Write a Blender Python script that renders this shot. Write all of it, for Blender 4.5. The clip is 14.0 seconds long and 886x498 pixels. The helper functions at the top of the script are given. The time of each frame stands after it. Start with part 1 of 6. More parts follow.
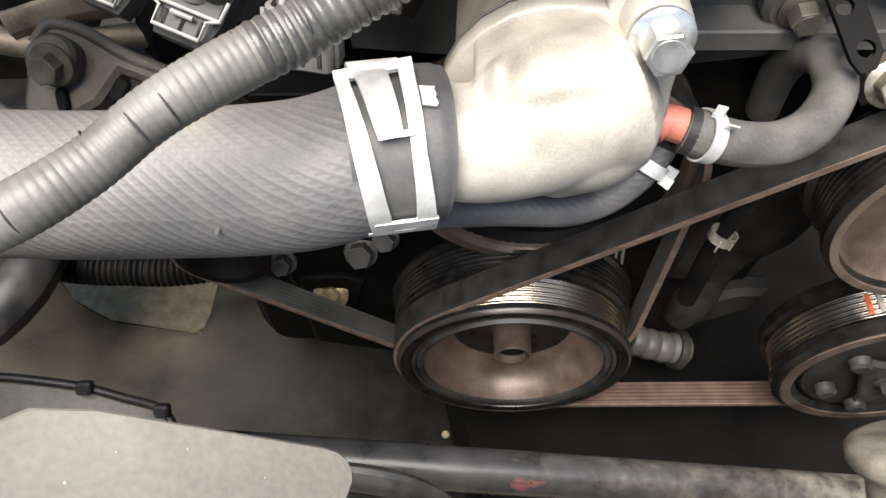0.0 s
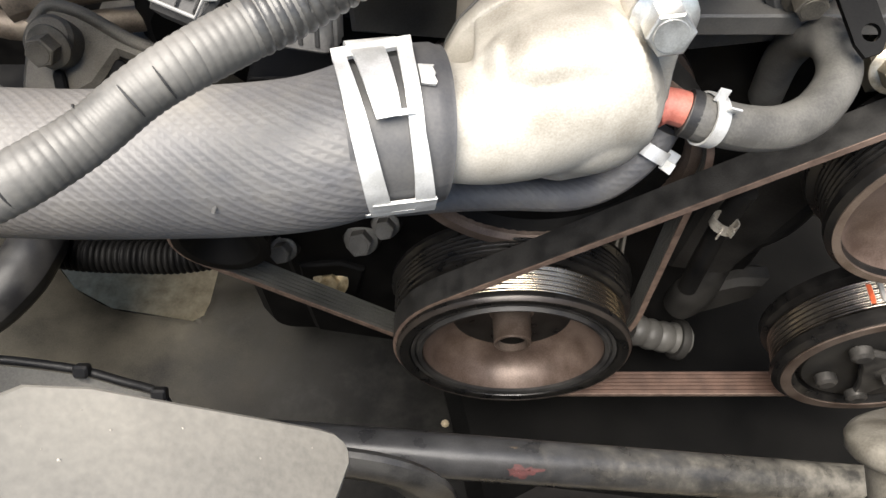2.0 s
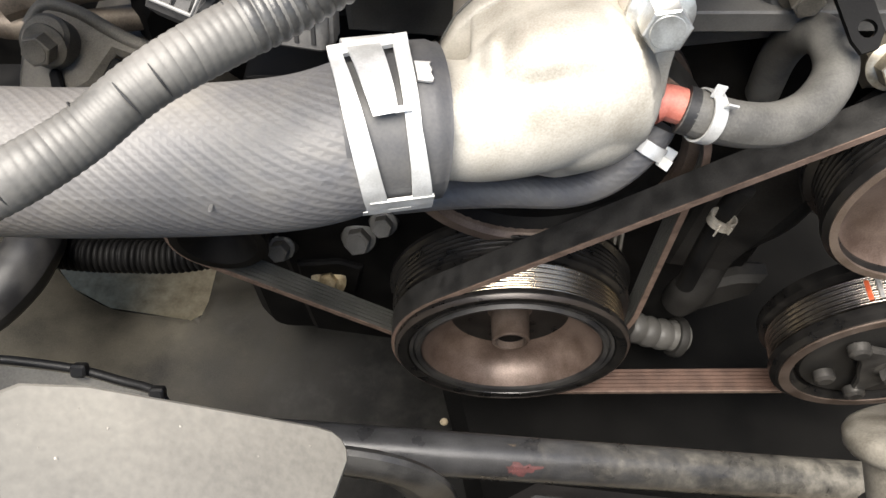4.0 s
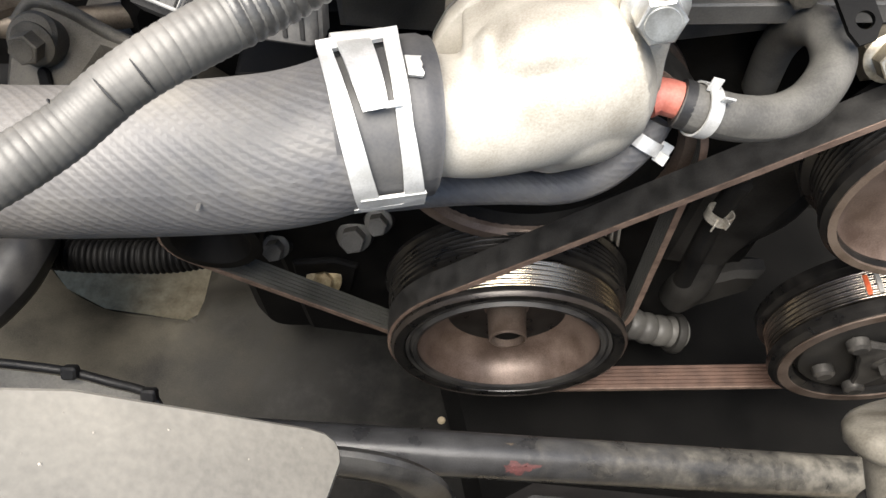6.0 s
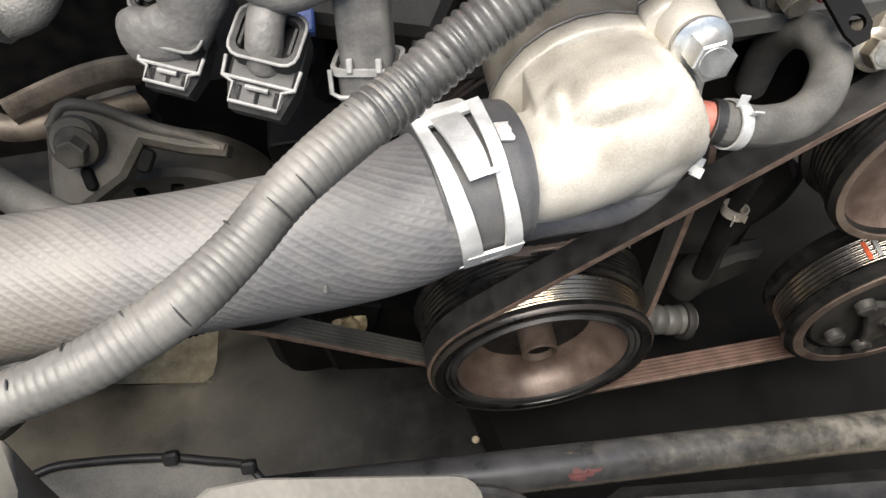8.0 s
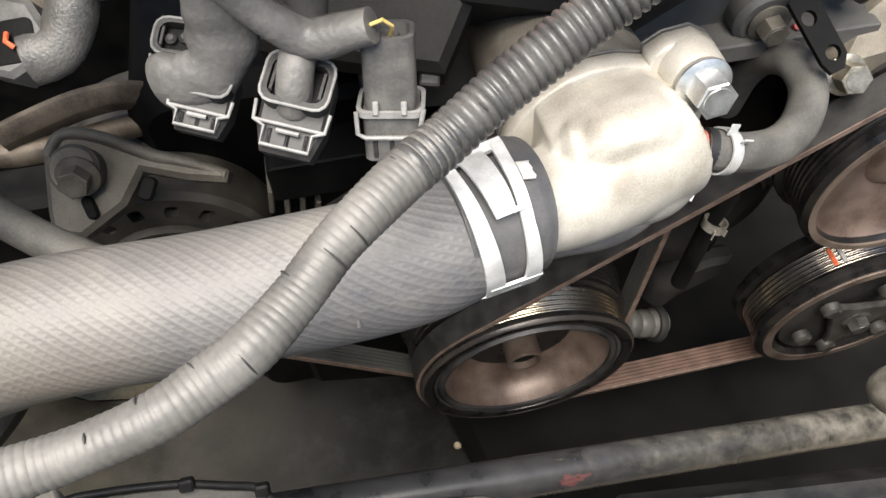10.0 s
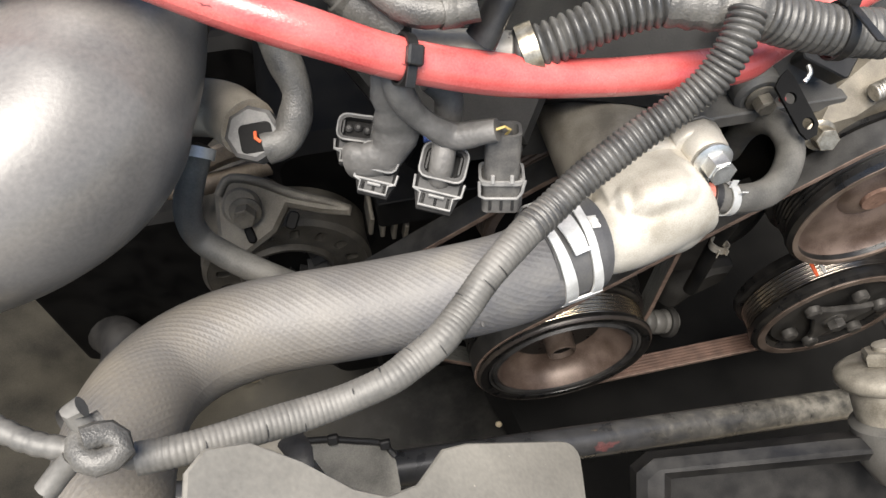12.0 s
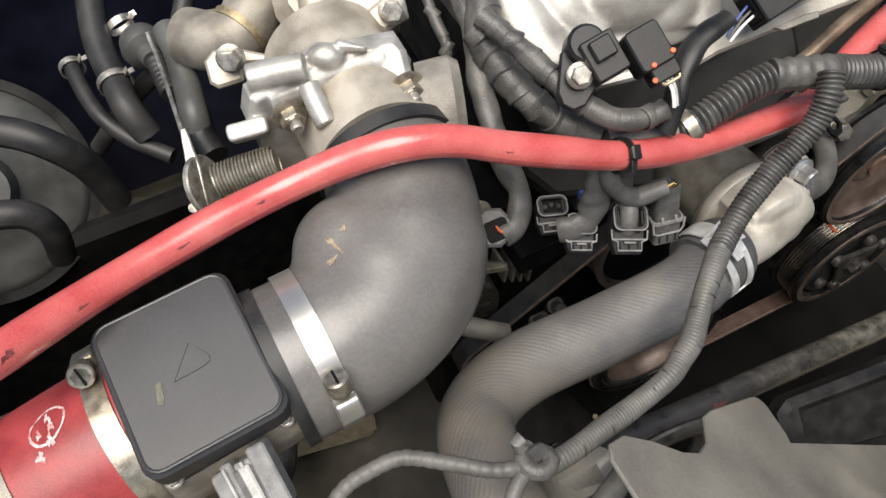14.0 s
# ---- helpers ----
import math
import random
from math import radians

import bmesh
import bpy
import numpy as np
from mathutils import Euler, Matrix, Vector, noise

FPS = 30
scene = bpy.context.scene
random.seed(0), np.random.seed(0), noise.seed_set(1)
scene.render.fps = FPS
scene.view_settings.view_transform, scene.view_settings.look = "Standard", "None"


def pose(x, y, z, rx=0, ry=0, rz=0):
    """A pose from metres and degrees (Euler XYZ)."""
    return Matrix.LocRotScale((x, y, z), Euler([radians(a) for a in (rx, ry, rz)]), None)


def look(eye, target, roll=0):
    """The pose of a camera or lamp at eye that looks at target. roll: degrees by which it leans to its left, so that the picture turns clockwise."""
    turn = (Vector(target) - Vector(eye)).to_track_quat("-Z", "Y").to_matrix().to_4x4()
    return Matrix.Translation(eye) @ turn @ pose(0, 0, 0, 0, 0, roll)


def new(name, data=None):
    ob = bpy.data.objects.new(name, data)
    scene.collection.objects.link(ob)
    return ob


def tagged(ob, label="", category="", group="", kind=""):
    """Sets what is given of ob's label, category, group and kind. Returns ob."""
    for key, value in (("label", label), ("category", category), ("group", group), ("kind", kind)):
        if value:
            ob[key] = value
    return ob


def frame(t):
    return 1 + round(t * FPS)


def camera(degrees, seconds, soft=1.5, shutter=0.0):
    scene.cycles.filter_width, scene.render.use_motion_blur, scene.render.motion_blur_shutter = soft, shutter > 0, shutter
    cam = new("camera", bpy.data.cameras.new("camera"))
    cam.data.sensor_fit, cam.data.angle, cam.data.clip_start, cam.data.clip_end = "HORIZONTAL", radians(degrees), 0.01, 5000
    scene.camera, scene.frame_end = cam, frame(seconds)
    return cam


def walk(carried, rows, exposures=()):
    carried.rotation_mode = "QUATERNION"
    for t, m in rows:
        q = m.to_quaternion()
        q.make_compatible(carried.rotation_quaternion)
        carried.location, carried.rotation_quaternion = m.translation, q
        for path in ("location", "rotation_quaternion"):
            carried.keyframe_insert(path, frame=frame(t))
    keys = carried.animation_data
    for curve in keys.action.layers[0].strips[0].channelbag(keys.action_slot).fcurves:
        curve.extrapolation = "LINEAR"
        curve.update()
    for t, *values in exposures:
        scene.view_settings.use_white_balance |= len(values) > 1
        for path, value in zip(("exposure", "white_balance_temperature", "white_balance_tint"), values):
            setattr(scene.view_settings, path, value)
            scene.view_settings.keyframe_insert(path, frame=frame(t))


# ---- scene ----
from mathutils.geometry import delaunay_2d_cdt

cam = camera(60.0, 14.0)
PATH = [
    (0, (0.007, 0.017, 0.91), (-0.043, 1.131, -0.751), -2.0),
    (0.5, (0.007, 0.017, 0.908), (-0.044, 1.129, -0.754), -1.8),
    (1, (0.007, 0.017, 0.907), (-0.042, 1.126, -0.757), -1.7),
    (1.5, (0.008, 0.016, 0.907), (-0.044, 1.117, -0.761), -1.7),
    (2, (0.008, 0.015, 0.906), (-0.046, 1.113, -0.764), -1.9),
    (2.5, (0.007, 0.015, 0.905), (-0.045, 1.113, -0.765), -1.9),
    (3, (0.008, 0.014, 0.906), (-0.043, 1.111, -0.766), -1.8),
    (5.5, (0.009, 0.016, 0.903), (-0.04, 1.111, -0.77), -2.3),
    (6, (0.01, 0.017, 0.902), (-0.035, 1.108, -0.774), -2.2),
    (6.5, (-0.001, 0.02, 0.925), (-0.057, 1.108, -0.753), -3.9),
    (7, (-0.02, 0.013, 0.944), (-0.041, 1.068, -0.755), -5.1),
    (7.5, (-0.035, 0.017, 0.944), (-0.035, 1.109, -0.731), -6.5),
    (8, (-0.04, 0.02, 0.929), (0.041, 1.129, -0.734), -5.5),
    (8.5, (-0.054, 0.024, 0.937), (0.094, 1.128, -0.725), -4.0),
    (8.7, (-0.059, 0.03, 0.941), (0.107, 1.116, -0.73), -3.7),
    (10.8, (-0.064, 0.024, 0.954), (0.136, 1.1, -0.72), -0.7),
    (11, (-0.062, 0.015, 0.977), (0.114, 1.074, -0.71), -1.6),
    (11.5, (-0.089, -0.009, 1.035), (0.077, 1.044, -0.657), -1.7),
    (12, (-0.122, -0.02, 1.067), (0.073, 1.048, -0.612), -1.2),
    (12.5, (-0.165, -0.026, 1.132), (0.111, 1.079, -0.512), -2.3),
    (13, (-0.211, -0.035, 1.168), (0.05, 1.073, -0.476), -3.9),
    (13.5, (-0.271, -0.006, 1.188), (0.049, 1.081, -0.46), -3.9),
    (14, (-0.31, -0.018, 1.199), (0.091, 1.04, -0.451), -5.7),
]
EXPOSURES = [(0, 1.60, 6850, 10), (3, 1.62, 6850, 10), (6, 1.68, 6850, 10), (7.5, 1.42, 6850, 10), (8.5, 1.42, 6850, 10), (11.5, 1.40, 6850, 10), (12, 1.30, 6850, 10), (12.5, 0.92, 6850, 10), (13.3, 0.44, 6850, 10), (14, 0.37, 6850, 10)]
walk(cam, [(t, look(eye, target, roll)) for t, eye, target, roll in PATH], EXPOSURES)

# ---- daylight: a bright overcast sky over the open bonnet ----
world = bpy.data.worlds.new("world")
scene.world = world
world.use_nodes = True
wn, wl = world.node_tree.nodes, world.node_tree.links
sky = wn.new("ShaderNodeTexSky")
sky.sky_type, sky.sun_disc = "NISHITA", False
sky.sun_elevation, sky.sun_rotation = radians(72), radians(213)
wl.new(sky.outputs["Color"], wn["Background"].inputs["Color"])
wn["Background"].inputs["Strength"].default_value = 0.085
sun = new("sun", bpy.data.lights.new("sun", "SUN"))
sun.data.energy, sun.data.angle, sun.data.color = 5.0, radians(50), (1.0, 0.965, 0.92)
sun.matrix_world = look((-0.35, -0.3, 2.6), (0.0, 0.25, 0.6))


# ---- materials ----
def surf(name, dark, light, rough=0.6, metal=0.0, grain=900.0, patch=45.0, relief=0.15, spread=0.5, weave=0.0, spec=0.5):
    """A surface with fine grain and larger patches between two colours, in metres."""
    m = bpy.data.materials.new(name)
    m.use_nodes = True
    n, l = m.node_tree.nodes, m.node_tree.links
    b = n["Principled BSDF"]
    tc = n.new("ShaderNodeTexCoord")
    big, fine = n.new("ShaderNodeTexNoise"), n.new("ShaderNodeTexNoise")
    big.inputs["Scale"].default_value, big.inputs["Detail"].default_value = patch, 6
    fine.inputs["Scale"].default_value, fine.inputs["Detail"].default_value = grain, 3
    for x in (big, fine):
        l.new(tc.outputs["Object"], x.inputs["Vector"])
    mix = n.new("ShaderNodeMath")
    mix.operation = "MULTIPLY_ADD"
    l.new(fine.outputs["Fac"], mix.inputs[0])
    mix.inputs[1].default_value = 0.35
    l.new(big.outputs["Fac"], mix.inputs[2])
    ramp = n.new("ShaderNodeValToRGB")
    ramp.color_ramp.elements[0].position, ramp.color_ramp.elements[1].position = 0.67 - spread * 0.3, 0.67 + spread * 0.3
    ramp.color_ramp.elements[0].color, ramp.color_ramp.elements[1].color = (*dark, 1), (*light, 1)
    l.new(mix.outputs[0], ramp.inputs["Fac"])
    l.new(ramp.outputs["Color"], b.inputs["Base Color"])
    b.inputs["Metallic"].default_value = metal
    b.inputs["Specular IOR Level"].default_value = spec
    rr = n.new("ShaderNodeMapRange")
    rr.inputs["To Min"].default_value, rr.inputs["To Max"].default_value = max(rough - 0.12, 0.05), min(rough + 0.12, 1)
    l.new(big.outputs["Fac"], rr.inputs["Value"])
    l.new(rr.outputs["Result"], b.inputs["Roughness"])
    height = fine.outputs["Fac"]
    bump = n.new("ShaderNodeBump")
    bump.inputs["Strength"].default_value, bump.inputs["Distance"].default_value = relief, 0.0006
    if weave:
        # woven cover: crossed diagonal threads along the hose
        sep = n.new("ShaderNodeSeparateXYZ")
        l.new(tc.outputs["UV"], sep.inputs[0])
        waves = []
        for sign in (1, -1):
            a = n.new("ShaderNodeMath")
            a.operation = "MULTIPLY_ADD"
            l.new(sep.outputs["X"], a.inputs[0])
            a.inputs[1].default_value = sign * 0.9
            l.new(sep.outputs["Y"], a.inputs[2])
            k = n.new("ShaderNodeMath")
            k.operation = "MULTIPLY"
            l.new(a.outputs[0], k.inputs[0])
            k.inputs[1].default_value = weave
            s = n.new("ShaderNodeMath")
            s.operation = "SINE"
            l.new(k.outputs[0], s.inputs[0])
            waves.append(s)
        w = n.new("ShaderNodeMath")
        w.operation = "MAXIMUM"
        weak = n.new("ShaderNodeMath")
        weak.operation = "MULTIPLY_ADD"
        l.new(waves[1].outputs[0], weak.inputs[0])
        weak.inputs[1].default_value, weak.inputs[2].default_value = 0.5, -0.35
        l.new(waves[0].outputs[0], w.inputs[0])
        l.new(weak.outputs[0], w.inputs[1])
        add = n.new("ShaderNodeMath")
        add.operation = "MULTIPLY_ADD"
        l.new(w.outputs[0], add.inputs[0])
        add.inputs[1].default_value = 0.9
        l.new(fine.outputs["Fac"], add.inputs[2])
        height = add.outputs[0]
    l.new(height, bump.inputs["Height"])
    l.new(bump.outputs["Normal"], b.inputs["Normal"])
    return m


HOSE = surf("dusty_woven_rubber", (0.066, 0.067, 0.073), (0.168, 0.148, 0.117), 0.56, relief=0.21, weave=1500, patch=18, spread=1.0)
RUBBER = surf("black_rubber", (0.012, 0.012, 0.013), (0.032, 0.031, 0.03), 0.5, spec=0.4)
DUSTY = surf("dusty_rubber", (0.06, 0.058, 0.053), (0.125, 0.12, 0.108), 0.6, relief=0.3)
BOOT = surf("intake_rubber", (0.076, 0.073, 0.071), (0.165, 0.156, 0.145), 0.34, grain=500, patch=12, spread=0.8, spec=0.6)
LOOM = surf("taped_loom", (0.062, 0.06, 0.055), (0.132, 0.126, 0.115), 0.52, patch=55, grain=500, relief=0.14, spread=0.8)
LOOM_BLACK = surf("black_loom", (0.024, 0.024, 0.024), (0.082, 0.079, 0.073), 0.4, patch=70, spread=0.8)
TAPE = surf("loom_tape", (0.03, 0.0295, 0.0285), (0.11, 0.105, 0.095), 0.42, patch=70, relief=0.6, spread=0.8)
SLEEVE = surf("grey_wire_sleeve", (0.06, 0.058, 0.055), (0.155, 0.149, 0.14), 0.52, grain=350, patch=45, relief=0.8, spread=0.9)
TBODY = surf("throttle_alloy", (0.3, 0.285, 0.255), (0.5, 0.485, 0.455), 0.42, 0.5, grain=1500, patch=60, relief=0.3)
COVERGREY = surf("grey_timing_cover", (0.055, 0.053, 0.05), (0.1, 0.097, 0.09), 0.5, patch=30)
SPRING = surf("spring_steel", (0.25, 0.22, 0.17), (0.45, 0.41, 0.33), 0.35, 0.8, patch=150)
ALLOY = surf("cast_aluminium", (0.26, 0.235, 0.19), (0.53, 0.5, 0.44), 0.5, 0.3, grain=1300, patch=40, relief=0.2, spread=0.75)
ALLOY_DULL = surf("dirty_cast_aluminium", (0.2, 0.18, 0.15), (0.36, 0.33, 0.28), 0.55, 0.5, grain=1400, patch=50, relief=0.4)
ALLOY_TAN = surf("stained_cast_aluminium", (0.32, 0.28, 0.22), (0.55, 0.5, 0.42), 0.5, 0.5, grain=1400, patch=40, relief=0.4)
ALLOY_GREY = surf("grey_cast_aluminium", (0.15, 0.138, 0.118), (0.29, 0.27, 0.235), 0.6, 0.3, grain=1300, patch=50, relief=0.4)
ZINC = surf("matte_zinc", (0.5, 0.5, 0.48), (0.68, 0.68, 0.66), 0.45, 0.45, grain=1500, patch=120, relief=0.15)
FRAMES = surf("pale_latch_plastic", (0.13, 0.13, 0.127), (0.22, 0.216, 0.21), 0.5, patch=120)
STEEL = surf("zinc_steel", (0.5, 0.5, 0.48), (0.75, 0.75, 0.73), 0.35, 0.85, grain=1500, patch=120, relief=0.1)
PLENUM = surf("cast_plenum_alloy", (0.27, 0.255, 0.23), (0.5, 0.485, 0.45), 0.45, 0.5, grain=1400, patch=35, relief=0.4)
CAPSTEEL = surf("stained_cap_steel", (0.13, 0.118, 0.095), (0.27, 0.25, 0.21), 0.45, 0.3, patch=60)
STEEL_WORN = surf("worn_steel", (0.25, 0.23, 0.2), (0.55, 0.52, 0.46), 0.42, 0.8, grain=1200, patch=140, relief=0.3)
BRONZE = surf("yellow_zinc", (0.3, 0.23, 0.13), (0.5, 0.41, 0.26), 0.4, 0.7, patch=200)
RUST = surf("rusty_steel", (0.13, 0.075, 0.055), (0.24, 0.15, 0.11), 0.7, 0.3, patch=150, relief=0.4)
GROOVES_DARK = surf("dark_groove_steel", (0.06, 0.052, 0.046), (0.3, 0.27, 0.235), 0.22, 0.95, grain=1500, patch=30, relief=0.0)
GROOVES = surf("worn_groove_steel", (0.50, 0.42, 0.31), (0.74, 0.65, 0.51), 0.26, 1.0, grain=1500, patch=20, relief=0.0)
CUP = surf("brown_cup_steel", (0.07, 0.048, 0.038), (0.15, 0.112, 0.094), 0.42, 0.35, patch=40)
PULLEY = surf("brown_pulley_steel", (0.085, 0.062, 0.05), (0.17, 0.135, 0.115), 0.4, 0.5, patch=40)
# below any real paint, so that deep parts of the bay look unlit
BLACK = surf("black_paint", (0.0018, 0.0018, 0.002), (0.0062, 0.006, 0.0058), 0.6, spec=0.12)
GLOSS = surf("worn_black_enamel", (0.004, 0.004, 0.0042), (0.012, 0.0112, 0.0105), 0.3, spec=0.45, patch=80)
# stands in for shade on the rail and inside the hub bore
SHADE_BLACK = surf("shade_black", (0.0012, 0.0012, 0.0012), (0.008, 0.0077, 0.0073), 0.75, spec=0.1, patch=20, relief=0.4, spread=0.9)
SMUDGE = surf("dark_smudge", (0.09, 0.02, 0.02), (0.2, 0.045, 0.045), 0.55, patch=200)
BOOSTER = surf("dusty_booster_steel", (0.035, 0.036, 0.034), (0.1, 0.1, 0.093), 0.45, patch=25, spread=0.8)
CUPDARK = surf("dark_cup_steel", (0.02, 0.0165, 0.0145), (0.056, 0.047, 0.041), 0.32, 0.3, patch=30, spread=0.9)
BRUSHED = surf("brushed_band_steel", (0.44, 0.43, 0.4), (0.64, 0.62, 0.58), 0.34, 0.8, grain=1500, patch=30, relief=0.06, spread=0.9)
ALTCAST = surf("dusty_alternator_casting", (0.06, 0.054, 0.044), (0.185, 0.167, 0.137), 0.6, 0.3, grain=1300, patch=45, relief=0.4, spread=0.7)
PUMPCAST = surf("tan_pump_casting", (0.085, 0.075, 0.058), (0.25, 0.222, 0.175), 0.5, 0.35, grain=1300, patch=45, relief=0.4, spread=0.75)
# shaded copy of the alternator casting, for the parts below the arm
ALTSHADE = surf("shaded_alternator_casting", (0.022, 0.02, 0.017), (0.085, 0.077, 0.064), 0.6, 0.3, grain=1300, patch=45, relief=0.4, spread=0.7)
RUSTY_TAN = surf("brown_tan_pipe_steel", (0.12, 0.085, 0.055), (0.3, 0.22, 0.15), 0.5, 0.3, patch=60)
STRAPS = surf("brown_strap_steel", (0.07, 0.055, 0.042), (0.19, 0.155, 0.118), 0.55, 0.3, patch=60)
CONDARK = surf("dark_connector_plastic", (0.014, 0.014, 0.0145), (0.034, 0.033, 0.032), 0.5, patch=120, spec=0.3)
TAN = surf("tan_dirt", (0.2, 0.15, 0.1), (0.34, 0.27, 0.19), 0.85, patch=300)
FADED = surf("rubbed_white_print", (0.42, 0.12, 0.115), (0.72, 0.6, 0.58), 0.5, patch=260, spread=0.5)
PLASTIC = surf("black_plastic", (0.007, 0.007, 0.0075), (0.018, 0.0175, 0.017), 0.42, patch=70, spec=0.35)
BOXTOP = surf("grey_black_plastic", (0.024, 0.024, 0.026), (0.05, 0.05, 0.052), 0.38, grain=500, patch=14, relief=0.04, spread=0.9)
CONGREY = surf("grey_connector_plastic", (0.058, 0.057, 0.056), (0.11, 0.106, 0.1), 0.5, patch=120)
CONLIGHT = surf("light_grey_connector", (0.3, 0.3, 0.29), (0.45, 0.44, 0.42), 0.45, patch=120)
SHROUD = surf("dusty_shroud_plastic", (0.105, 0.1, 0.089), (0.24, 0.226, 0.196), 0.38, grain=420, patch=13, relief=0.06, spread=0.9)
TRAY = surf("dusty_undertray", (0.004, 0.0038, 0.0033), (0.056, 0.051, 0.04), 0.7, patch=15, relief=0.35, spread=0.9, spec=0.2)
COVER = surf("dark_engine_cover", (0.007, 0.0068, 0.0066), (0.024, 0.023, 0.0215), 0.6, patch=30, spec=0.25)
REDC = surf("red_cable_sheath", (0.40, 0.045, 0.046), (0.57, 0.145, 0.132), 0.25, patch=35, relief=0.2, spread=0.9, spec=0.75)
REDP = surf("red_silicone", (0.2, 0.022, 0.024), (0.33, 0.045, 0.045), 0.42, patch=40)
REDRUST = surf("red_primer_pipe", (0.4, 0.11, 0.08), (0.55, 0.2, 0.15), 0.55, patch=150)
WHITE = surf("white_paint", (0.7, 0.69, 0.66), (0.82, 0.81, 0.79), 0.5, patch=80)
ORANGE = surf("orange_plastic", (0.6, 0.1, 0.04), (0.75, 0.16, 0.06), 0.5, patch=300)
YELLOW = surf("yellow_wire", (0.42, 0.3, 0.09), (0.58, 0.44, 0.16), 0.5, patch=300)
BLUE = surf("blue_plastic", (0.03, 0.06, 0.2), (0.06, 0.1, 0.3), 0.5, patch=300)
BELT = surf("belt_rubber", (0.011, 0.0108, 0.0103), (0.028, 0.027, 0.0255), 0.5, patch=80, relief=0.3)
BELT_EDGE = surf("belt_cord_edge", (0.095, 0.064, 0.05), (0.17, 0.118, 0.092), 0.75, patch=120)
BELT_RIBS = surf("belt_ribs_dusty", (0.05, 0.027, 0.019), (0.09, 0.052, 0.038), 0.7, patch=60, relief=0.3)
CONCRETE = surf("concrete_ground", (0.23, 0.188, 0.122), (0.43, 0.36, 0.25), 0.85, grain=260, patch=60, relief=0.6, spread=0.7)
BODY = surf("dark_blue_body_paint", (0.004, 0.005, 0.012), (0.008, 0.01, 0.022), 0.45, patch=20)
ENDRUB = surf("clean_hose_rubber", (0.05, 0.05, 0.053), (0.085, 0.083, 0.08), 0.5, patch=40, relief=0.1)
SILVER = surf("flaked_silver_paint", (0.4, 0.39, 0.36), (0.75, 0.74, 0.71), 0.4, 0.4, patch=260, relief=0.5, spread=0.8)
SLIT = surf("split_tape_shadow", (0.012, 0.012, 0.012), (0.03, 0.03, 0.03), 0.7, patch=200)
CLUTCH = surf("oily_clutch_steel", (0.03, 0.029, 0.028), (0.12, 0.115, 0.108), 0.34, 0.6, patch=90, spread=0.9)


def stained(mat, axis, lo, hi, dark, light, ragged, scale):
    """A second tone, such as dust or painted shade, that sets in along an axis with a ragged border."""
    n, l = mat.node_tree.nodes, mat.node_tree.links
    b = n["Principled BSDF"]
    old = b.inputs["Base Color"].links[0].from_socket
    tc, sep = n.new("ShaderNodeTexCoord"), n.new("ShaderNodeSeparateXYZ")
    l.new(tc.outputs["Object"], sep.inputs[0])
    spots = n.new("ShaderNodeTexNoise")
    spots.inputs["Scale"].default_value, spots.inputs["Detail"].default_value = scale, 9
    spots.inputs["Roughness"].default_value = 0.68
    l.new(tc.outputs["Object"], spots.inputs["Vector"])
    shift = n.new("ShaderNodeMath")
    shift.operation = "MULTIPLY_ADD"
    l.new(spots.outputs["Fac"], shift.inputs[0])
    shift.inputs[1].default_value = ragged
    l.new(sep.outputs[axis], shift.inputs[2])
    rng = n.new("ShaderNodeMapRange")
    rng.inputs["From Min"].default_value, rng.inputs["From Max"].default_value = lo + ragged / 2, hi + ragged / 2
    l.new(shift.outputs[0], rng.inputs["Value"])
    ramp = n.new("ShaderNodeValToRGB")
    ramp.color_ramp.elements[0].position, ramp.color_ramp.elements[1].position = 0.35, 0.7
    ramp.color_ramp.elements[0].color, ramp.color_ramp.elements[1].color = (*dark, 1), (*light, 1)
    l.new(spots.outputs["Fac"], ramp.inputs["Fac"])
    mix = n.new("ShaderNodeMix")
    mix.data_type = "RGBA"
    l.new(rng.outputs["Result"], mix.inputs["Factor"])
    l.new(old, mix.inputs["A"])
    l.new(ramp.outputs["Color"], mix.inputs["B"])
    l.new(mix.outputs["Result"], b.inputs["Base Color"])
    return mat


stained(HOSE, "X", -0.24, -0.08, (0.066, 0.067, 0.074), (0.146, 0.139, 0.127), 0.2, 25)
# the shade under the engine is put into the tray's colour, darker to the right
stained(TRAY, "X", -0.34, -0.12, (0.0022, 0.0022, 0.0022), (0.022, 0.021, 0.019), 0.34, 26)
FINS = surf("radiator_black", (0.02, 0.02, 0.02), (0.04, 0.04, 0.04), 0.6, patch=90)


# ---- mesh helpers: a piece is (points, faces[, uv]) ----
def placed(piece, m):
    return ([m @ Vector(v) for v in piece[0]], *piece[1:])


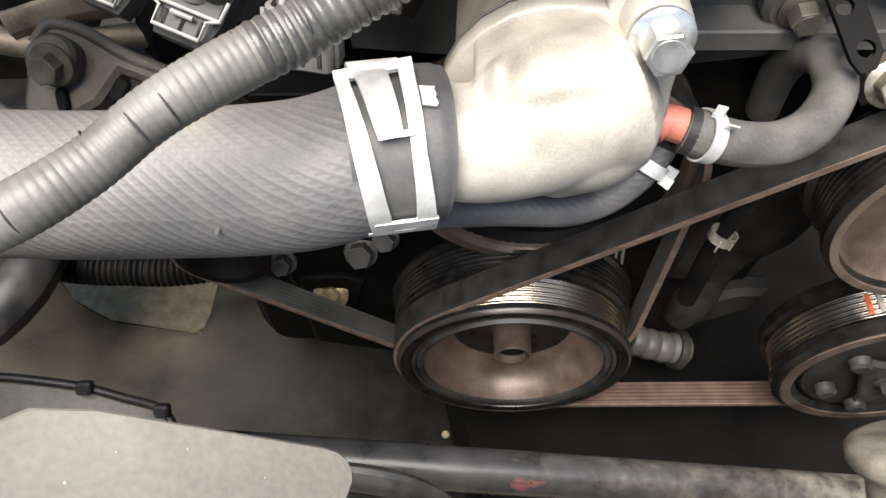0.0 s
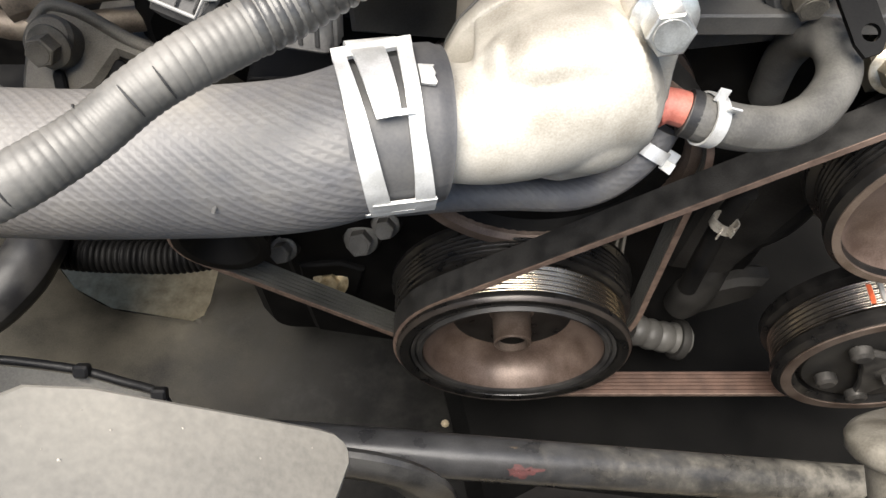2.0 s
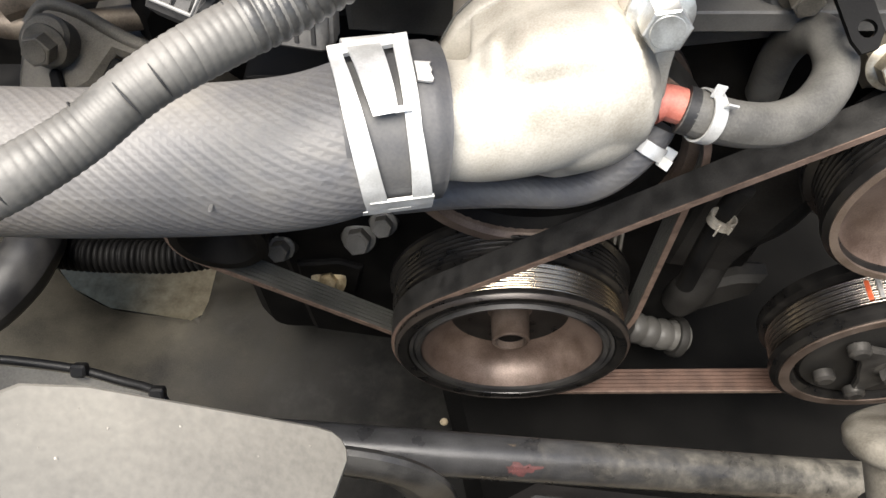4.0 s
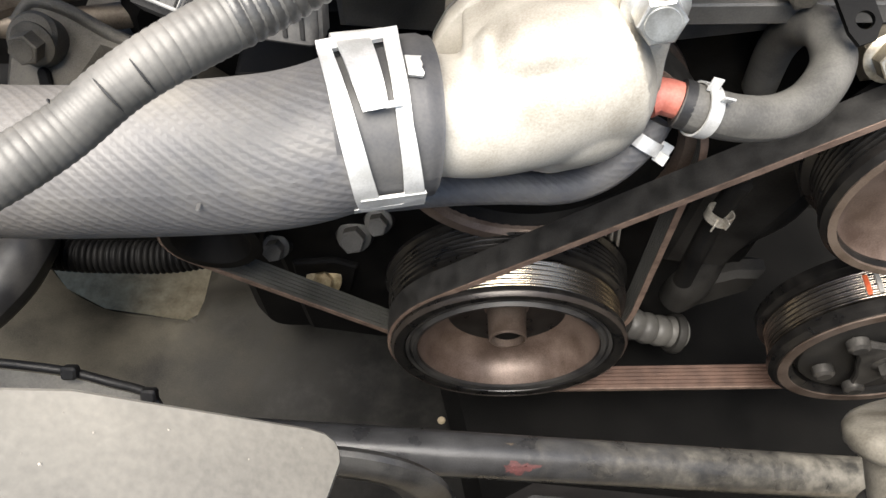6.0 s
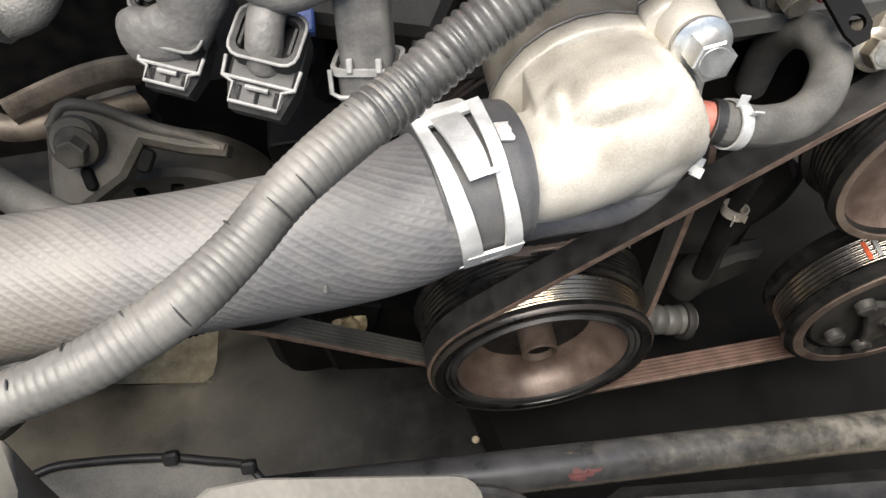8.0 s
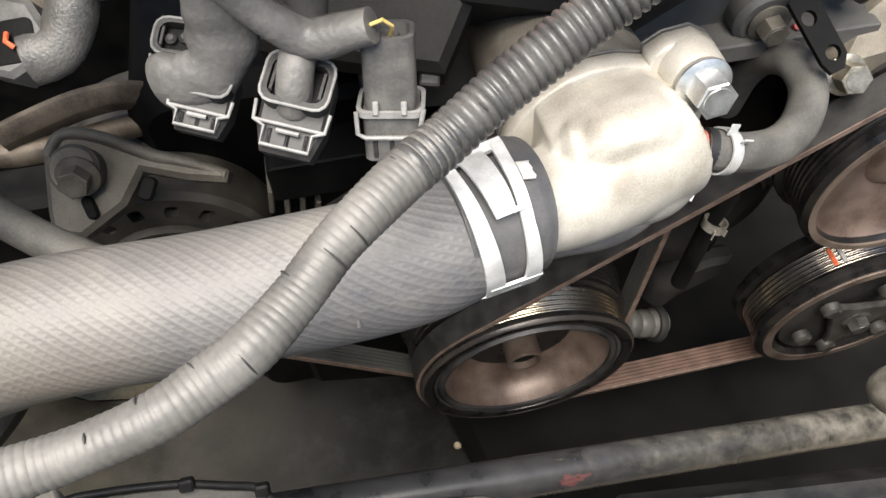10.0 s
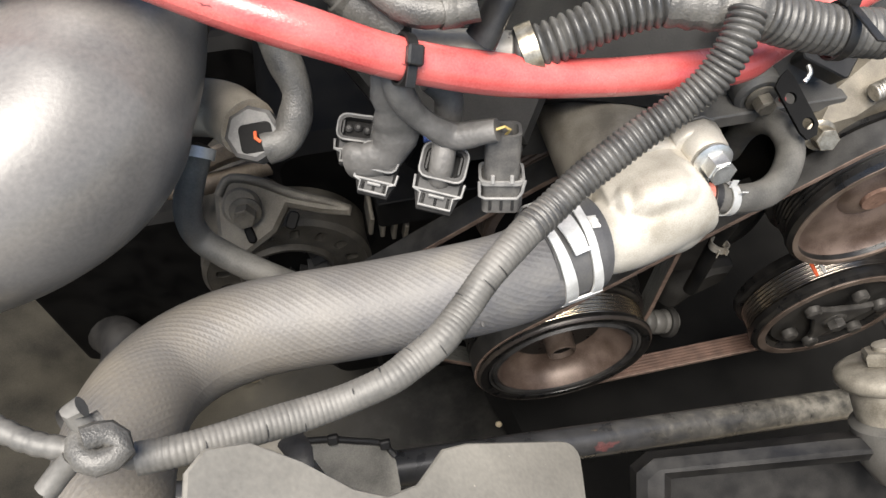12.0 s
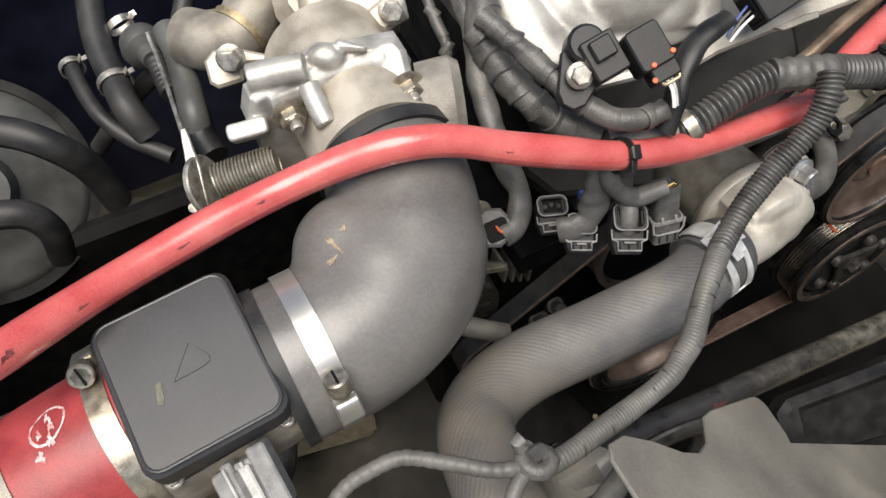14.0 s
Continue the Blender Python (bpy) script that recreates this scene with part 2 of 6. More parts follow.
def solid(name, pieces, mat, parent=None, label="", sharp=38):
    """Links pieces as one mesh object under parent."""
    verts, faces, uvs = [], [], []
    for p in pieces:
        o = len(verts)
        verts += [tuple(v) for v in p[0]]
        faces += [tuple(i + o for i in f) for f in p[1]]
        uvs += list(p[2]) if len(p) > 2 else [(v[0], v[1]) for v in p[0]]
    me = bpy.data.meshes.new(name)
    me.from_pydata(verts, [], faces)
    bm = bmesh.new()
    bm.from_mesh(me)
    bmesh.ops.recalc_face_normals(bm, faces=bm.faces)
    bm.to_mesh(me)
    bm.free()
    layer = me.uv_layers.new(name="map")
    idx = np.empty(len(me.loops), np.int32)
    me.loops.foreach_get("vertex_index", idx)
    layer.data.foreach_set("uv", np.array(uvs, np.float32)[idx].ravel())
    me.polygons.foreach_set("use_smooth", [True] * len(me.polygons))
    me.set_sharp_from_angle(angle=radians(sharp))
    me.materials.append(mat)
    ob = new(name, me)
    if parent:
        ob.parent = parent
        if parent.type == "EMPTY":
            ob.matrix_parent_inverse = Matrix.Translation(parent.location).inverted()
    if label:
        ob["label"] = label
    return ob


def thing(name, label, category, group="", at=(0, 0, 0), kind=""):
    ob = new(name)
    ob.location = at
    ob.empty_display_size = 0.02
    return tagged(ob, label, category, group, kind)


def spline(points, step=0.004, closed=False):
    p = [Vector(q) for q in points]
    out = []
    n = len(p)
    for i in range(n if closed else n - 1):
        if closed:
            a, b, c, d = p[i - 1], p[i], p[(i + 1) % n], p[(i + 2) % n]
        else:
            b, c = p[i], p[i + 1]
            a = p[i - 1] if i else b * 2 - c
            d = p[i + 2] if i + 2 < n else c * 2 - b
        k = max(1, int((c - b).length / step + 0.5))
        for j in range(k):
            t = j / k
            out.append(0.5 * (2 * b + (c - a) * t + (2 * a - 5 * b + 4 * c - d) * t * t + (3 * b - a - 3 * c + d) * t ** 3))
    if not closed:
        out.append(p[-1])
    return out


def sweep(points, r, seg=18, step=0.004, closed=False, smooth=True, flat=1.0, up=None):
    """A tube along points. r: a radius or a function of (metres along, whole length)."""
    path = spline(points, step, closed) if smooth else [Vector(q) for q in points]
    n = len(path)
    lens = [0.0]
    for a, b in zip(path, path[1:]):
        lens.append(lens[-1] + (b - a).length)
    total = lens[-1]
    verts, uvs, faces = [], [], []
    side = None
    for i in range(n):
        if closed:
            tan = (path[(i + 1) % n] - path[i - 1]).normalized()
        else:
            tan = (path[min(i + 1, n - 1)] - path[max(i - 1, 0)]).normalized()
        if side is None:
            ref = Vector(up) if up else (Vector((0, 0, 1)) if abs(tan.z) < 0.9 else Vector((0, 1, 0)))
            side = tan.cross(ref).normalized()
        side = (side - tan * side.dot(tan)).normalized()
        nor = side.cross(tan)
        rad = r(lens[i], total) if callable(r) else r
        for k in range(seg + 1):
            a = 2 * math.pi * k / seg
            verts.append(path[i] + (side * math.cos(a) + nor * math.sin(a) * flat) * rad)
            uvs.append((lens[i], rad * a))
    w = seg + 1
    for i in range(n if closed else n - 1):
        j = (i + 1) % n
        for k in range(seg):
            faces.append((i * w + k, i * w + k + 1, j * w + k + 1, j * w + k))
    if not closed:
        faces.append(tuple(range(seg - 1, -1, -1)))
        faces.append(tuple((n - 1) * w + k for k in range(seg)))
    return verts, faces, uvs


def ringed(r, pitch, depth, wander=0.0):
    """Radius of a corrugated conduit."""
    return lambda s, total: r + depth * (abs(math.sin(math.pi * s / pitch)) ** 0.6 - 0.6) + wander * math.sin(s * 90)


def along(a, b, spin=0.0):
    """A pose at a whose z axis goes to b."""
    a, b = Vector(a), Vector(b)
    return Matrix.Translation(a) @ (b - a).to_track_quat("Z", "Y").to_matrix().to_4x4() @ pose(0, 0, 0, 0, 0, spin)


def lathe(profile, m=Matrix(), seg=40, caps=(True, True)):
    """Turns (radius, height) about the z axis of m."""
    verts, faces = [], []
    for r, h in profile:
        for k in range(seg):
            a = 2 * math.pi * k / seg
            verts.append(m @ Vector((r * math.cos(a), r * math.sin(a), h)))
    for i in range(len(profile) - 1):
        for k in range(seg):
            q = (k + 1) % seg
            faces.append((i * seg + k, i * seg + q, (i + 1) * seg + q, (i + 1) * seg + k))
    if caps[0] and profile[0][0] > 1e-6:
        faces.append(tuple(range(seg - 1, -1, -1)))
    if caps[1] and profile[-1][0] > 1e-6:
        faces.append(tuple((len(profile) - 1) * seg + k for k in range(seg)))
    return verts, faces


def tyre(profile, m=Matrix(), seg=48):
    """A turned ring: a closed profile about the z axis of m."""
    v, f = lathe(profile + profile[:1], m, seg)
    return v, [q for q in f if len(q) == 4]


def prism(m, poly, thick, edge=0.0008):
    """An outline in the xy plane of m, its front at +thick/2, with chamfered edges."""
    n = len(poly)
    area = sum(poly[i - 1][0] * poly[i][1] - poly[i][0] * poly[i - 1][1] for i in range(n))
    if area < 0:
        poly = poly[::-1]
    inner = []
    for i in range(n):
        a, b, c = Vector(poly[i - 1]), Vector(poly[i]), Vector(poly[(i + 1) % n])
        n1, n2 = (b - a).normalized(), (c - b).normalized()
        q = Vector((-n1.y - n2.y, n1.x + n2.x))
        k = q.length_squared / 2
        inner.append(b + q / max(k, 0.4) * edge)
    h = thick / 2
    rows = [(inner, -h), (poly, -h + edge), (poly, h - edge), (inner, h)]
    verts = [m @ Vector((p[0], p[1], z)) for row, z in rows for p in row]
    faces = [tuple(range(n - 1, -1, -1)), tuple(3 * n + k for k in range(n))]
    for i in range(3):
        for k in range(n):
            q = (k + 1) % n
            faces.append((i * n + k, i * n + q, (i + 1) * n + q, (i + 1) * n + k))
    return verts, faces


def rounded(w, h, r, k=4):
    """A rounded rectangle's outline."""
    out = []
    for cx, cy, a0 in ((w / 2 - r, h / 2 - r, 0), (r - w / 2, h / 2 - r, 90), (r - w / 2, r - h / 2, 180), (w / 2 - r, r - h / 2, 270)):
        for i in range(k + 1):
            a = radians(a0 + 90 * i / k)
            out.append((cx + r * math.cos(a), cy + r * math.sin(a)))
    return out


def block(m, w, h, d, r=0.002, edge=0.001):
    return prism(m, rounded(w, h, min(r, w / 2.1, h / 2.1)), d, min(edge, d / 2.2))


def dome(m, w, h, d):
    """Half an ellipsoid standing on the xy plane of m."""
    return placed(lathe([(math.cos(radians(a)), math.sin(radians(a))) for a in range(-60, 91, 10)], Matrix(), 36), m @ Matrix.Diagonal((w, h, d, 1)))


def hexagon(r):
    return [(r * math.cos(radians(60 * k)), r * math.sin(radians(60 * k))) for k in range(6)]


def bolt_pieces(m, r=0.0068, h=0.006, flange=0.0095, spin=0):
    """A hex head on its flange; z of m points out."""
    return [lathe([(flange, 0), (flange, 0.0012), (flange * 0.8, 0.0024), (r * 0.8, 0.0026)], m, 24),
            prism(m @ pose(0, 0, 0.002 + h / 2, 0, 0, spin), hexagon(r), h, 0.0006),
            lathe([(r * 0.74, h + 0.0018), (r * 0.7, h + 0.0024), (0.0, h + 0.0022)], m, 20)]




def facing(x, y, z, tilt=0.0, turn=0.0):
    return Matrix.Translation((x, y, z)) @ pose(0, 0, 0, 0, 0, turn) @ pose(0, 0, 0, 90 + tilt)


# ---- setting: ground, undertray, bay walls ----
ground = tagged(solid("ground", [block(pose(0, 0.2, -0.05), 12, 12, 0.1, 0.01)], CONCRETE), "tan concrete floor under the car", "ground", kind="structure")


def tray_height(x, y):
    z = 0.165 + 0.10 * max(0.0, 0.33 - y) + 0.012 * math.sin(9 * x + 4 * y) + 0.01 * math.sin(17 * y - 5 * x)
    z += 0.16 * max(0.0, -0.42 - x) + 0.02 * noise.noise((6 * x, 6 * y, 0))
    return z


HOLE = [(-0.50, 0.52), (-0.44, 0.452), (-0.39, 0.428), (-0.285, 0.402), (-0.274, 0.408), (-0.270, 0.425), (-0.268, 0.50), (-0.48, 0.53)]


def inside(x, y, poly):
    hit = False
    for (x1, y1), (x2, y2) in zip(poly, poly[1:] + poly[:1]):
        if (y1 > y) != (y2 > y) and x < (x2 - x1) * (y - y1) / (y2 - y1) + x1:
            hit = not hit
    return hit


def sheet(outline, holes, inner=()):
    """A flat triangulated sheet with true holes: 2D points and faces."""
    pts, edges = [], []
    for ring in [outline, *holes]:
        o = len(pts)
        pts += [Vector(p) for p in ring]
        edges += [(o + k, o + (k + 1) % len(ring)) for k in range(len(ring))]
    pts += [Vector(p) for p in inner if inside(*p, outline) and not any(inside(*p, h) for h in holes)]
    v, _, f, *_ = delaunay_2d_cdt(pts, edges, [], 0, 1e-6)
    keep = []
    for t in f:
        c = sum((v[k] for k in t), Vector((0, 0))) / len(t)
        if inside(c.x, c.y, outline) and not any(inside(c.x, c.y, h) for h in holes):
            keep.append(tuple(t))
    return v, keep


def plate(m, outline, holes, thick):
    """A flat plate with true holes, its faces at +-thick/2 of m."""
    v, f = sheet(outline, holes)
    n = len(v)
    verts = [m @ Vector((p.x, p.y, z)) for z in (thick / 2, -thick / 2) for p in v]
    faces = list(f) + [tuple(n + k for k in reversed(t)) for t in f]
    count = {}
    for t in f:
        for e in zip(t, t[1:] + t[:1]):
            count[tuple(sorted(e))] = count.get(tuple(sorted(e)), 0) + 1
    faces += [(a, b, b + n, a + n) for (a, b), c in count.items() if c == 1]
    return verts, faces


def disc(x, y, r, n=14):
    return [(x + r * math.cos(2 * math.pi * k / n), y + r * math.sin(2 * math.pi * k / n)) for k in range(n)]


grid = [(-0.74 + 0.012 * i + 0.004 * math.sin(7 * j), 0.01 + 0.012 * j + 0.004 * math.sin(5 * i)) for i in range(115) for j in range(82)]
tv, tf = sheet([(-0.75, 0.0), (0.65, 0.0), (0.65, 1.0), (-0.75, 1.0)], [HOLE], grid)
tv = [(p.x, p.y, tray_height(p.x, p.y)) for p in tv]
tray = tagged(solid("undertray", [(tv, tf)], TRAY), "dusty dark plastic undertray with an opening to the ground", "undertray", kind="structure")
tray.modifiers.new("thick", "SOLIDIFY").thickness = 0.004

bay = thing("engine_bay", "dark engine bay walls, partly unseen, closing off light", "car body", kind="structure")
solid("firewall", [block(facing(0, 1.0, 0.515), 1.5, 1.01, 0.02)], BODY, bay)
# side walls added to darken the bay; the gap below lights the ground
solid("inner_fender", [block(pose(-0.74, 0.45, 0.565, 0, 90, 0), 0.69, 1.15, 0.02)], BODY, bay)
solid("inner_fender", [block(pose(0.64, 0.45, 0.565, 0, 90, 0), 0.69, 1.15, 0.02)], BODY, bay)

# unseen wall added at the nose to keep low light out
solid("front_light_block", [block(facing(0, -0.17, 0.48), 1.5, 0.52, 0.02)], BODY, bay)
radiator = thing("radiator", "black radiator core behind the fan shroud", "radiator")
solid("core", [block(facing(0, -0.075, 0.45), 0.66, 0.5, 0.03)], FINS, radiator)
solid("top_tank", [block(facing(-0.02, -0.075, 0.712), 0.66, 0.03, 0.045, 0.008, 0.004)], PLASTIC, radiator)

# ---- engine front ----
engine = thing("engine_block", "grimy dark engine front with its covers", "engine", at=(0, 0.4, 0.2))
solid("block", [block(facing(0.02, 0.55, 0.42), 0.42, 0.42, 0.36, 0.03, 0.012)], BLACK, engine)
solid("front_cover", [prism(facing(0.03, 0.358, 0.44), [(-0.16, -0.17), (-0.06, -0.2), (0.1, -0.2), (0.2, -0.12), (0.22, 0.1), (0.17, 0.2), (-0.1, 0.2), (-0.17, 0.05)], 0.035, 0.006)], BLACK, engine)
solid("upper_cover", [prism(facing(0.12, 0.335, 0.70), [(-0.17, -0.06), (-0.02, -0.075), (0.09, -0.06), (0.11, 0.0), (0.11, 0.09), (-0.17, 0.12)], 0.03, 0.003),
                      block(facing(0.13, 0.312, 0.662), 0.2, 0.012, 0.022, 0.003)], COVERGREY, engine, "dark grey upper timing cover with a ledge")
solid("head", [block(pose(0.1, 0.55, 0.72), 0.4, 0.4, 0.14, 0.02, 0.01)], COVER, engine)
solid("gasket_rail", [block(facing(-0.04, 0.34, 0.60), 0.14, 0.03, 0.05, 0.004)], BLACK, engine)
for bx, by, bz, sp in ((0.162, 0.305, 0.677, 10),):
    solid("bolt", bolt_pieces(facing(bx, by, bz), 0.0075, 0.009, 0.011, sp), ALTCAST, engine)
solid("boss", [lathe([(0.017, -0.03), (0.017, 0.0), (0.014, 0.003)], facing(0.162, 0.309, 0.677), 28)], COVERGREY, engine)
solid("water_port", [lathe([(0.02, -0.05), (0.02, 0.02), (0.017, 0.023), (0, 0.022)], facing(0.1, 0.33, 0.615, 10), 28)], BLACK, engine)
solid("cast_arm", [sweep([(0.25, 0.35, 0.475), (0.222, 0.342, 0.435), (0.205, 0.338, 0.39), (0.189, 0.335, 0.335)], lambda q, t: 0.013 + 0.004 * math.sin(q * 60), 16)], COVER, engine, "dusty cast arm")
solid("cast_ledge", [prism(facing(0.215, 0.338, 0.365), [(-0.03, -0.03), (-0.008, -0.034), (0.03, -0.006), (0.034, 0.02), (0.01, 0.02), (-0.02, 0.004)], 0.02, 0.005)], COVER, engine)
solid("pipe_fitting", [sweep([(0.155, 0.332, 0.300), (0.172, 0.33, 0.293), (0.19, 0.33, 0.286), (0.207, 0.332, 0.279)], ringed(0.0135, 0.013, 0.0022), 22, 0.0015)], COVERGREY, engine, "dull ribbed pipe fitting")
solid("fitting_flange", [lathe([(0.017, -0.004), (0.0185, -0.002), (0.0185, 0.003), (0.016, 0.005), (0, 0.005)], along((0.2, 0.33, 0.282), (0.218, 0.33, 0.275)), 24)], COVER, engine)
for k in range(9):
    solid("cooling_fin", [block(facing(0.085 + 0.0048 * k, 0.328, 0.427 + 0.0008 * k, -20), 0.0022, 0.034, 0.014, 0.0008, 0.0006)], ALLOY_GREY, engine)
solid("fin_block", [block(facing(0.098, 0.340, 0.429, -20), 0.046, 0.036, 0.012, 0.003)], ALLOY_GREY, engine, "grey finned block")
for bx, bz, br in ((-0.13, 0.416, 0.0075), (-0.069, 0.430, 0.0095), (-0.049, 0.449, 0.0075)):
    solid("stud_bolt", bolt_pieces(facing(bx, 0.336, bz, -38), br, 0.013, br * 1.35, 10), COVERGREY, engine)
    solid("stud_boss", [lathe([(br * 1.7, -0.03), (br * 1.6, -0.004), (br * 1.3, 0)], facing(bx, 0.338, bz, -38), 20)], COVER, engine)
solid("cast_web", [prism(facing(0.19, 0.335, 0.46), [(-0.03, -0.05), (0.02, -0.06), (0.05, 0.03), (0.03, 0.07), (-0.02, 0.05)], 0.02, 0.004)], COVER, engine)

mount = thing("engine_mount", "yellow zinc bolt on a black bracket", "bracket", at=(-0.128, 0.4, 0.25))
solid("bracket", [prism(facing(-0.1010, 0.3420, 0.3690), [(-0.024, -0.02), (0.02, -0.024), (0.03, 0.016), (0.012, 0.026), (-0.022, 0.022)], 0.012, 0.002)], BLACK, mount)
solid("bolt", bolt_pieces(facing(-0.1000, 0.3340, 0.3710, -42), 0.0082, 0.007, 0.0145, 12), BRONZE, mount, "yellow zinc flange bolt")

# near-black slabs added where the bay sinks into shade
shade_fill = thing("subframe", "near-black slabs for the shade around a subframe rail", "subframe", at=(0.2, 0.3, 0.2))
solid("rail", [prism(pose(0.2, 0.33, 0.200), [(-0.17, -0.2), (0.3, -0.2), (0.3, 0.2), (-0.30, 0.2), (-0.27, 0.10), (-0.235, 0.05), (-0.215, 0.0), (-0.20, -0.06)], 0.03, 0.014)], SHADE_BLACK, shade_fill)
solid("shade_block", [block(pose(-0.33, 0.505, 0.29), 0.34, 0.05, 0.28, 0.012, 0.008)], BLACK, shade_fill)
solid("shade_backing", [block(facing(-0.47, 0.615, 0.33), 0.56, 0.42, 0.03, 0.03, 0.01)], BLACK, shade_fill)
solid("stone_chip", [lathe([(0.004, 0), (0.003, 0.002), (0, 0.003)], pose(-0.008, 0.272, 0.219), 8)], CONCRETE, shade_fill, "small tan stone chip")
tagged(solid("steering_bellows", [sweep([(-0.428, 0.435, 0.264), (-0.382, 0.43, 0.259), (-0.331, 0.429, 0.257), (-0.279, 0.43, 0.256), (-0.221, 0.438, 0.26)], ringed(0.016, 0.0062, 0.0035), 20, 0.001)], BLACK), "black ribbed rubber bellows above the tray", "bellows")
# a dark rubber pipe, no part of the steering
tagged(solid("fender_pipe", [sweep([(-0.456, 0.332, 0.292), (-0.425, 0.347, 0.301), (-0.402, 0.376, 0.308), (-0.402, 0.415, 0.298), (-0.447, 0.478, 0.221), (-0.486, 0.524, 0.156)], 0.026, 16)], RUBBER), "dark rubber pipe at the fender side", "pipe")

# ---- pulleys and belts ----


def ribs(r, a, b, n, depth=0.0022):
    """Profile of a grooved belt track from height a to b."""
    out = []
    for i in range(n):
        h0, h1 = a + (b - a) * i / n, a + (b - a) * (i + 1) / n
        out += [(r - depth * (1 - math.sin(math.pi * q) ** 0.7), h0 + (h1 - h0) * q) for q in (0.04, 0.2, 0.38, 0.62, 0.8, 0.96)]
    return out


CR = (0.0443, 0.257, 0.3965)
crank = thing("crank_pulley", "brown steel crank pulley with grooved rim and hub", "pulley", at=CR)
cm = facing(*CR)
solid("rim", [tyre([(0.0745, -0.003), (0.0755, -0.001), (0.078, 0.0), (0.0825, -0.0005), (0.0850, -0.003), (0.0850, -0.006), (0.078, -0.007), (0.078, -0.030), (0.0855, -0.031), (0.0865, -0.032), (0.0860, -0.0335)] + ribs(0.0880, -0.035, -0.054, 5) + [(0.091, -0.056), (0.091, -0.059), (0.068, -0.059), (0.0675, -0.03), (0.073, -0.02)], cm, 80)], GLOSS, crank, "black grooved rim")
solid("groove_band", [tyre([(0.0800, -0.0065)] + ribs(0.0828, -0.007, -0.029, 6) + [(0.0800, -0.0295), (0.0775, -0.0295), (0.0775, -0.0065)], cm, 120)], GROOVES, crank, "bright worn belt grooves", 85)
solid("lip_edge", [tyre([(0.0825, 0.0002), (0.0843, -0.0018), (0.0847, -0.003), (0.083, -0.004)], cm, 80)], CUPDARK, crank, "dark worn lip")
solid("damper_ring", [tyre([(0.0662, -0.001), (0.0690, 0.0), (0.0700, -0.002), (0.0708, -0.004), (0.0718, -0.002), (0.0742, -0.0015), (0.0742, -0.02), (0.0662, -0.02)], cm, 72)], RUBBER, crank, "black rubber damper ring")
solid("cup", [lathe([(0.0655, -0.003), (0.0645, -0.012), (0.060, -0.021), (0.053, -0.028), (0.044, -0.032)], cm, 72, (False, False))], CUP, crank, "brown sloping cup wall")
# floor coloured black for the shadow the rim throws into a brown cup
solid("cup_floor", [lathe([(0.0442, -0.0319), (0.034, -0.0345), (0.02, -0.036), (0.0, -0.036)], cm, 64, (False, False))], GLOSS, crank, "recessed disc, black for the rim's shade")
solid("hub", [lathe([(0.018, -0.037), (0.0146, -0.034), (0.0138, -0.0105), (0.0129, -0.0095), (0.0112, -0.0098), (0.0108, -0.016), (0.0, -0.016)], cm, 32)], PULLEY, crank, "brown hollow hub")
# black disc paints the darkness of the hole
solid("hub_bore", [lathe([(0.0106, -0.0165), (0.0106, -0.0152), (0.0, -0.0148)], cm, 24)], SHADE_BLACK, crank, "hub bore blackened for the shade inside")

ACP = (0.311, 0.25, 0.400)
comp = thing("compressor_pulley", "black air compressor pulley with a clutch plate", "pulley", at=ACP)
am = facing(*ACP)
solid("rim", [tyre([(0.062, -0.004), (0.066, 0.0), (0.0755, 0.0), (0.079, -0.003), (0.079, -0.009), (0.0745, -0.010), (0.0745, -0.034)] + [(0.080, -0.036), (0.080, -0.044), (0.05, -0.042), (0.05, -0.012), (0.062, -0.010)], am, 72)], GLOSS, comp, "black grooved rim")
solid("rim_lip", [tyre([(0.066, 0.0012), (0.0735, 0.0012), (0.0735, -0.001), (0.066, -0.001)], am, 64)], PULLEY, comp)
solid("groove_band", [tyre([(0.0745, -0.0105)] + ribs(0.0768, -0.011, -0.033, 6) + [(0.0745, -0.0335), (0.073, -0.0335), (0.073, -0.0105)], am, 120)], GROOVES_DARK, comp, "worn belt grooves", 85)
solid("clutch_plate", [lathe([(0.0, -0.004), (0.058, -0.004), (0.06, -0.007), (0.06, -0.014)], am, 48)], COVER, comp, "scuffed dark clutch plate")
solid("clutch_hub", [prism(am @ pose(0, 0, 0.001, 0, 0, 20), [(0.05 * math.cos(radians(a)) * k, 0.05 * math.sin(radians(a)) * k) for a, k in ((0, 1), (25, 0.5), (60, 0.42), (95, 0.5), (120, 1), (145, 0.5), (180, 0.42), (215, 0.5), (240, 1), (265, 0.5), (300, 0.42), (335, 0.5))], 0.006, 0.0015)], CLUTCH, comp, "three-armed clutch hub")
for k in range(6):
    a = radians(60 * k + 20)
    solid("rivet", [lathe([(0.0075, 0), (0.0075, 0.006), (0.005, 0.008), (0, 0.008)], am @ pose(0.043 * math.cos(a), 0.043 * math.sin(a), 0), 16)], CLUTCH, comp)
solid("nut", bolt_pieces(am @ pose(0, 0, 0.003), 0.0085, 0.008, 0.012), CLUTCH, comp)
for k, mt in enumerate((ORANGE, CONLIGHT)):
    a = radians(119 - 5 * k)
    solid("colour_mark", [block(am @ pose(0.0772 * math.cos(a), 0.0772 * math.sin(a), -0.021, 0, 0, math.degrees(a)) @ pose(0, 0, 0, 0, 90, 0), 0.014, 0.003, 0.002, 0.0006, 0.0004)], mt, comp, "orange mark across the grooves" if k == 0 else "white mark across the grooves")

